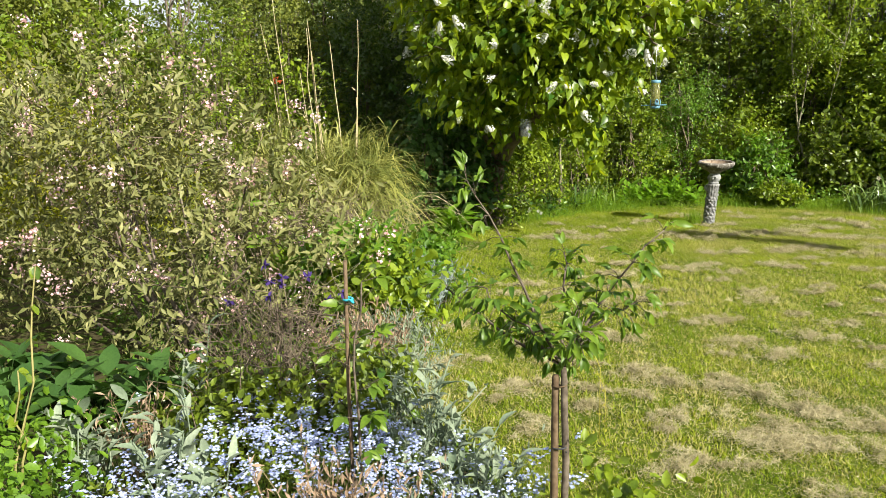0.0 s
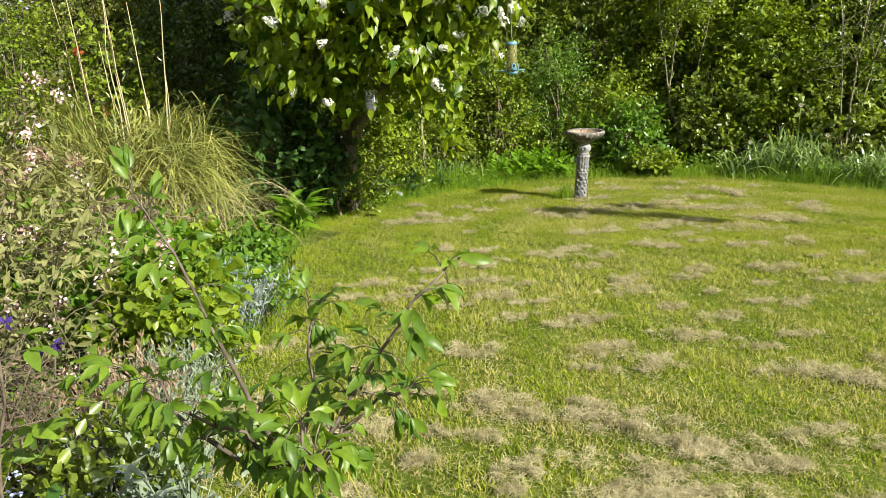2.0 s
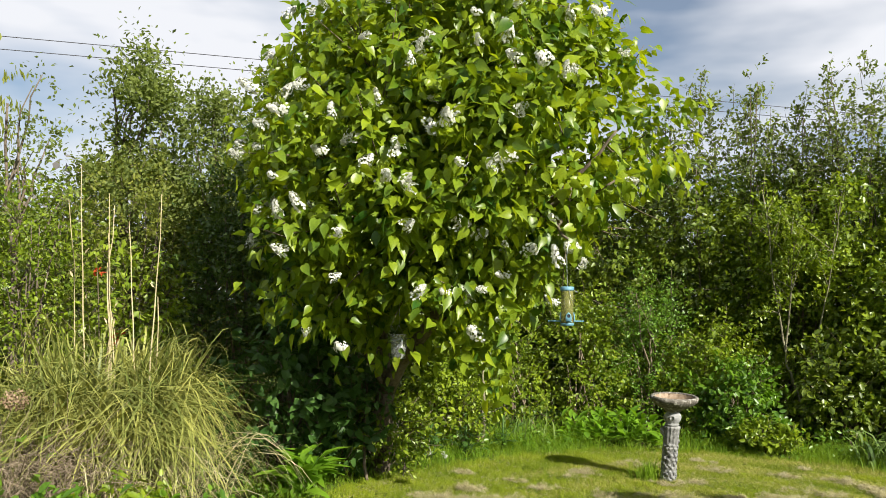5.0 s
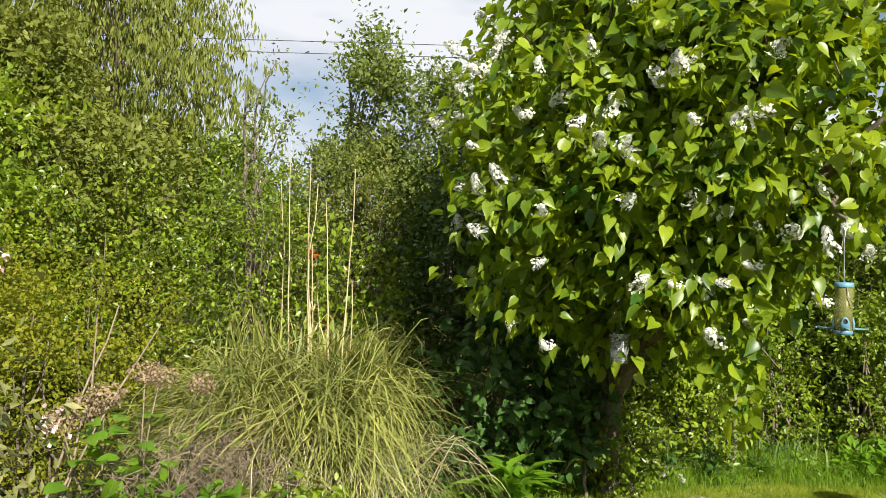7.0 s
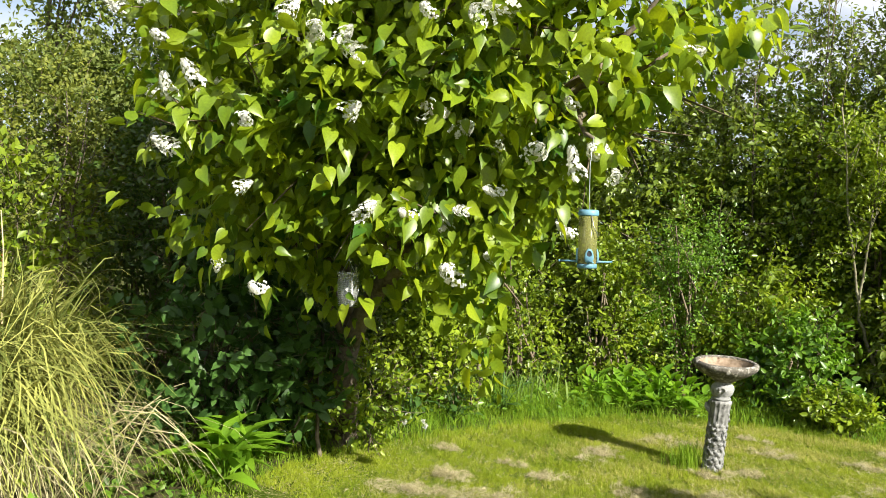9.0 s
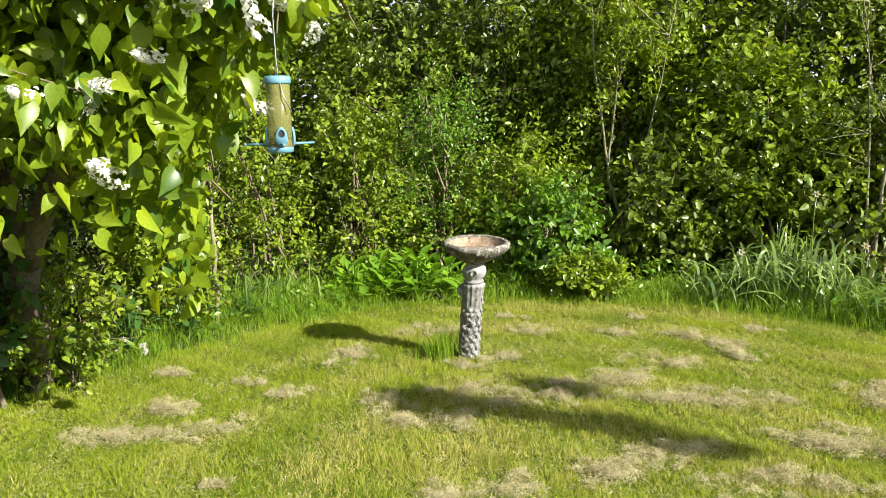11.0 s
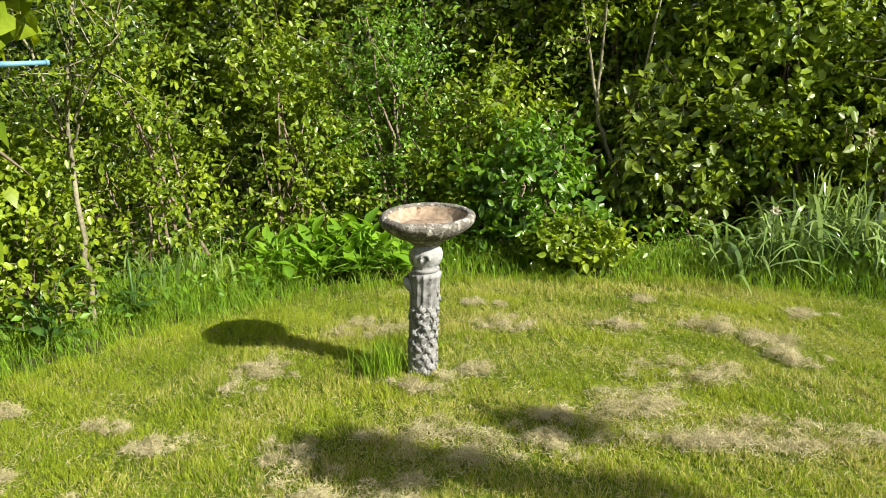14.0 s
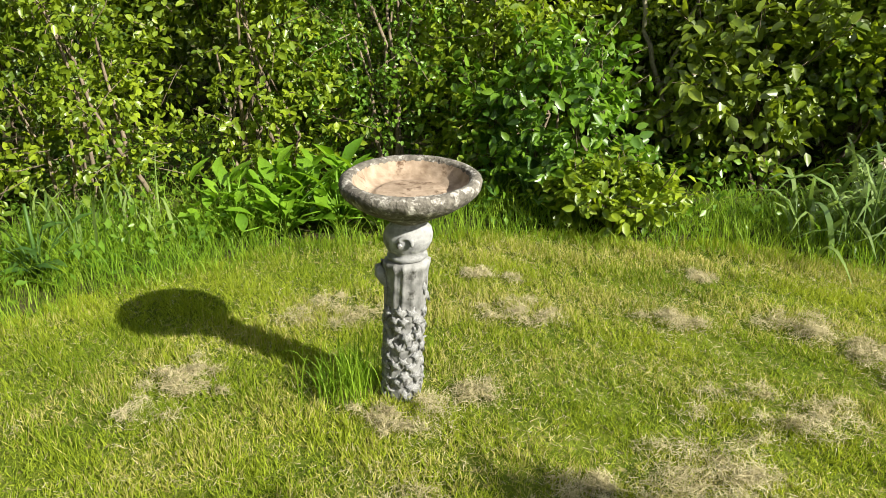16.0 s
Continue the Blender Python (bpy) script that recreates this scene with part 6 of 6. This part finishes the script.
def laburnum():
    rng = np.random.default_rng(79)
    x, y = 1.49, -7.79
    thing = root("laburnum_sapling", x, y, "young laburnum sapling with green three-part leaves", "sapling")
    p = Pile()
    fork = np.array((x + .01, y, .70))
    add_tube(p, wander((x + .012, y + .012, -.11), fork, 8, .006, rng), np.linspace(.015, .012, 8), 8)
    tips = [(1.80, -7.72, 1.17), (1.14, -7.80, 1.31), (1.30, -7.95, .98), (1.24, -7.72, .80), (1.62, -7.95, .95), (1.42, -7.62, 1.05), (1.70, -7.7, .92), (1.05, -7.85, .95)]
    ends = []
    for t in tips:
        t = np.array(t)
        line = wander(fork, t, 9, .014, rng)
        line[3:7, 2] += .02
        add_tube(p, line, np.linspace(.006, .002, 9), 6)
        for k in range(2, 9):
            for _ in range(4):
                w = unit(rng.normal(0, 1, 3) + (t - fork) * .8)
                e = line[k] + w * rng.uniform(.03, .07)
                add_tube(p, [line[k], (line[k] + e) / 2 + UP * .008, e], .0014, 3)
                ends.append((e, w))
    put("stem", p.mesh("stem", M_BARK, True), thing, "slim brown stem and branches")
    leaflets(thing, ends, mesh_data("leaf", *shape_leaf(.19, .09, .26), M_SAPLING), .054, rng)
    fl = Pile()
    for bx, by, z0, z1 in ((1.63, -7.80, .72, .46), (1.66, -7.83, .66, .52)):
        n = 9
        t = rng.random(n)
        c = np.stack([bx + rng.normal(0, .008, n), by + rng.normal(0, .008, n), z0 + (z1 - z0) * t], 1)
        fl.add(*strew(ROUND, c, unit(rng.normal(0, 1, (n, 3))), rng.normal(0, 1, (n, 3)), rng.uniform(.007, .012, n)))
        add_tube(fl, [(bx - .03, by, z0 + .06), (bx, by, z0), (bx, by, z1)], .0012, 3)
    put("raceme", fl.mesh("raceme", M_YELLOW), thing, "hanging yellow flower tassels")
    st = root("tree_stake", x - .022, y - .012, "rough brown wooden stake tied to the sapling", "stake")
    q = Pile()
    add_tube(q, [(x - .022, y - .012, -.14), (x - .020, y - .012, .3), (x - .016, y - .010, .66), (x - .016, y - .010, .67)], (.0135, .0135, .013, .010), 6)
    put("post", q.mesh("post", M_STAKE), st)
    for z in (.40, .62):
        b = Pile()
        a = np.linspace(0, 6.2, 14)
        add_tube(b, np.stack([x - .004 + .026 * np.cos(a), y - .006 + .022 * np.sin(a), np.full(14, z) + .003 * a], 1), .003, 5)
        put("tie", b.mesh("tie", M_CABLE if z < .5 else M_STAKE), st, "dark plant tie")


laburnum()


def whip():
    rng = np.random.default_rng(80)
    x, y = .66, -7.88
    thing = root("staked_whip", x, y, "small leafy whip beside a thin cane", "sapling")
    p = Pile()
    ends = []
    top = np.array((x + .05, y + .02, .92))
    line = wander((x + .03, y, -.09), top, 10, .01, rng)
    add_tube(p, line, np.linspace(.007, .003, 10), 6)
    for z, dx in ((.45, .14), (.55, .10), (.62, -.06), (.72, -.05), (.80, .09), (.92, .02), (.50, .05), (.40, .10), (.86, -.08)):
        k = int(z / .92 * 9)
        for _ in range(2):
            w = unit(np.array((dx * 8 + rng.normal(0, .4), rng.normal(0, .7), .3)))
            e = line[k] + w * rng.uniform(.05, .11)
            add_tube(p, [line[k], e], .0016, 3)
            ends.append((e, w))
    put("stem", p.mesh("stem", M_BARK), thing)
    leaflets(thing, ends, mesh_data("leaf", *shape_leaf(.22, .07, .2), M_SAPLING), .070, rng, 4)
    st = root("garden_cane", x - .02, y, "thin weathered cane with a turquoise tie", "garden cane")
    q = Pile()
    add_tube(q, [(x - .012, y - .01, -.12), (x - .02, y, .5), (x - .008, y, 1.0)], (.008, .008, .0075), 6)
    put("cane", q.mesh("cane", M_STAKE), st)
    b = Pile()
    a = np.linspace(0, 9.3, 20)
    add_tube(b, np.stack([x - .002 + .018 * np.cos(a), y + .016 * np.sin(a), .845 + .0012 * a], 1), .0042, 6)
    add_tube(b, [(x + .012, y - .015, .85), (x + .035, y - .03, .858), (x + .05, y - .03, .85)], .004, 5)
    put("tie", b.mesh("tie", M_TIE, True), st, "turquoise plastic tie")


whip()


def rose_stems():
    rng = np.random.default_rng(84)
    thing = root("rose_stems", -.42, -8.62, "bare yellowish shrub stems with a few leaves", "shrub")
    p = Pile()
    ends = []
    for e in ((-.85, -8.45, .82), (-.36, -8.6, .62), (-1.0, -8.55, .60), (-.6, -8.35, .95)):
        line = wander((-.38 + rng.normal(0, .03), -8.66, -.09), e, 8, .02, rng)
        add_tube(p, line, np.linspace(.007, .003, 8), 6)
        for k in (4, 5, 6, 7):
            ends.append((line[k], unit(rng.normal(0, 1, 3))))
    put("stem", p.mesh("stem", rough_material("yellow_green_stem", (.14, .13, .04), (.28, .25, .09), 40, .7, .2)), thing)
    leaflets(thing, ends, mesh_data("leaf", *OVAL_WIDE, M_HEDGE_YELLOW), .05, rng)


rose_stems()


def shade_tree():
    """An added tree outside the view; its leafy bough is shaped to shade a strip of the lawn."""
    rng = np.random.default_rng(85)
    k = Vector((math.cos(SUN_AZ), math.sin(SUN_AZ))) / math.tan(SUN_EL)
    thing = root("shadow_caster_tree", 10.2, -6.3, "unseen tree with a long bough, added to shadow the lawn", "tree")
    p, h = Pile(), 2.6
    cast = lambda x, y, z: np.array((x + k.x * (z - GROUND), y + k.y * (z - GROUND), z))
    add_tube(p, wander((10.2, -6.3, -.1), (10.0, -6.0, 2.9), 8, .02, rng), np.linspace(.14, .08, 8), 9)
    bough = [np.array((10.0, -6.0, 2.6)), cast(4.2, -2.3, 2.75), cast(2.6, -1.5, 2.65), cast(1.7, -1.18, h), cast(.9, -.88, h), cast(-.1, -.82, h)]
    add_tube(p, bough, (.05, .014, .010, .009, .008, .005), 7)
    put("trunk", p.mesh("trunk", M_BARK, True), thing)
    # Leaf lobes laid along the sun's rays to give the wanted shadow outline.
    lobes = [(*cast(.04, -.88, h), .15, .11, .11), (*cast(.66, -.46, h), .14, .05, .06), (*cast(.45, -.84, h), .16, .04, .05), (*cast(.98, -.92, h), .22, .05, .05), (*cast(1.4, -1.06, h), .22, .05, .04)]
    at, out, nrm, foot, end = shoots(lobes, 560, 9, .08, rng, .1, .1, .025, .0, 86)
    put("crown", mesh_data("crown", *strew(SIMPLE, at, out, nrm, .06 * rng.uniform(.7, 1.2, len(at))), M_HEDGE), thing, "", "stuff")


shade_tree()

# ---- hedge that closes the garden behind the walker ----
def closing_hedge():
    spots = [(13.5, 0.5), (14.5, -4), (14, -9), (12, -14), (7, -17), (2, -17.5), (-3, -16.5), (-7, -13.5), (-9.5, -10.5)]
    for i, (x, y) in enumerate(spots):
        shrub("boundary_hedge", x, y, [(0, 0, .8, 2.3, 2.0, .9), (.3, 0, 1.7, 2.0, 1.8, .8)], "dense green boundary hedge", "hedge", M_HEDGE, .20, SIMPLE, 330, 9, .45, 700 + i, "boundary hedge", stems=4, twigs=False, gaps=.05)


closing_hedge()
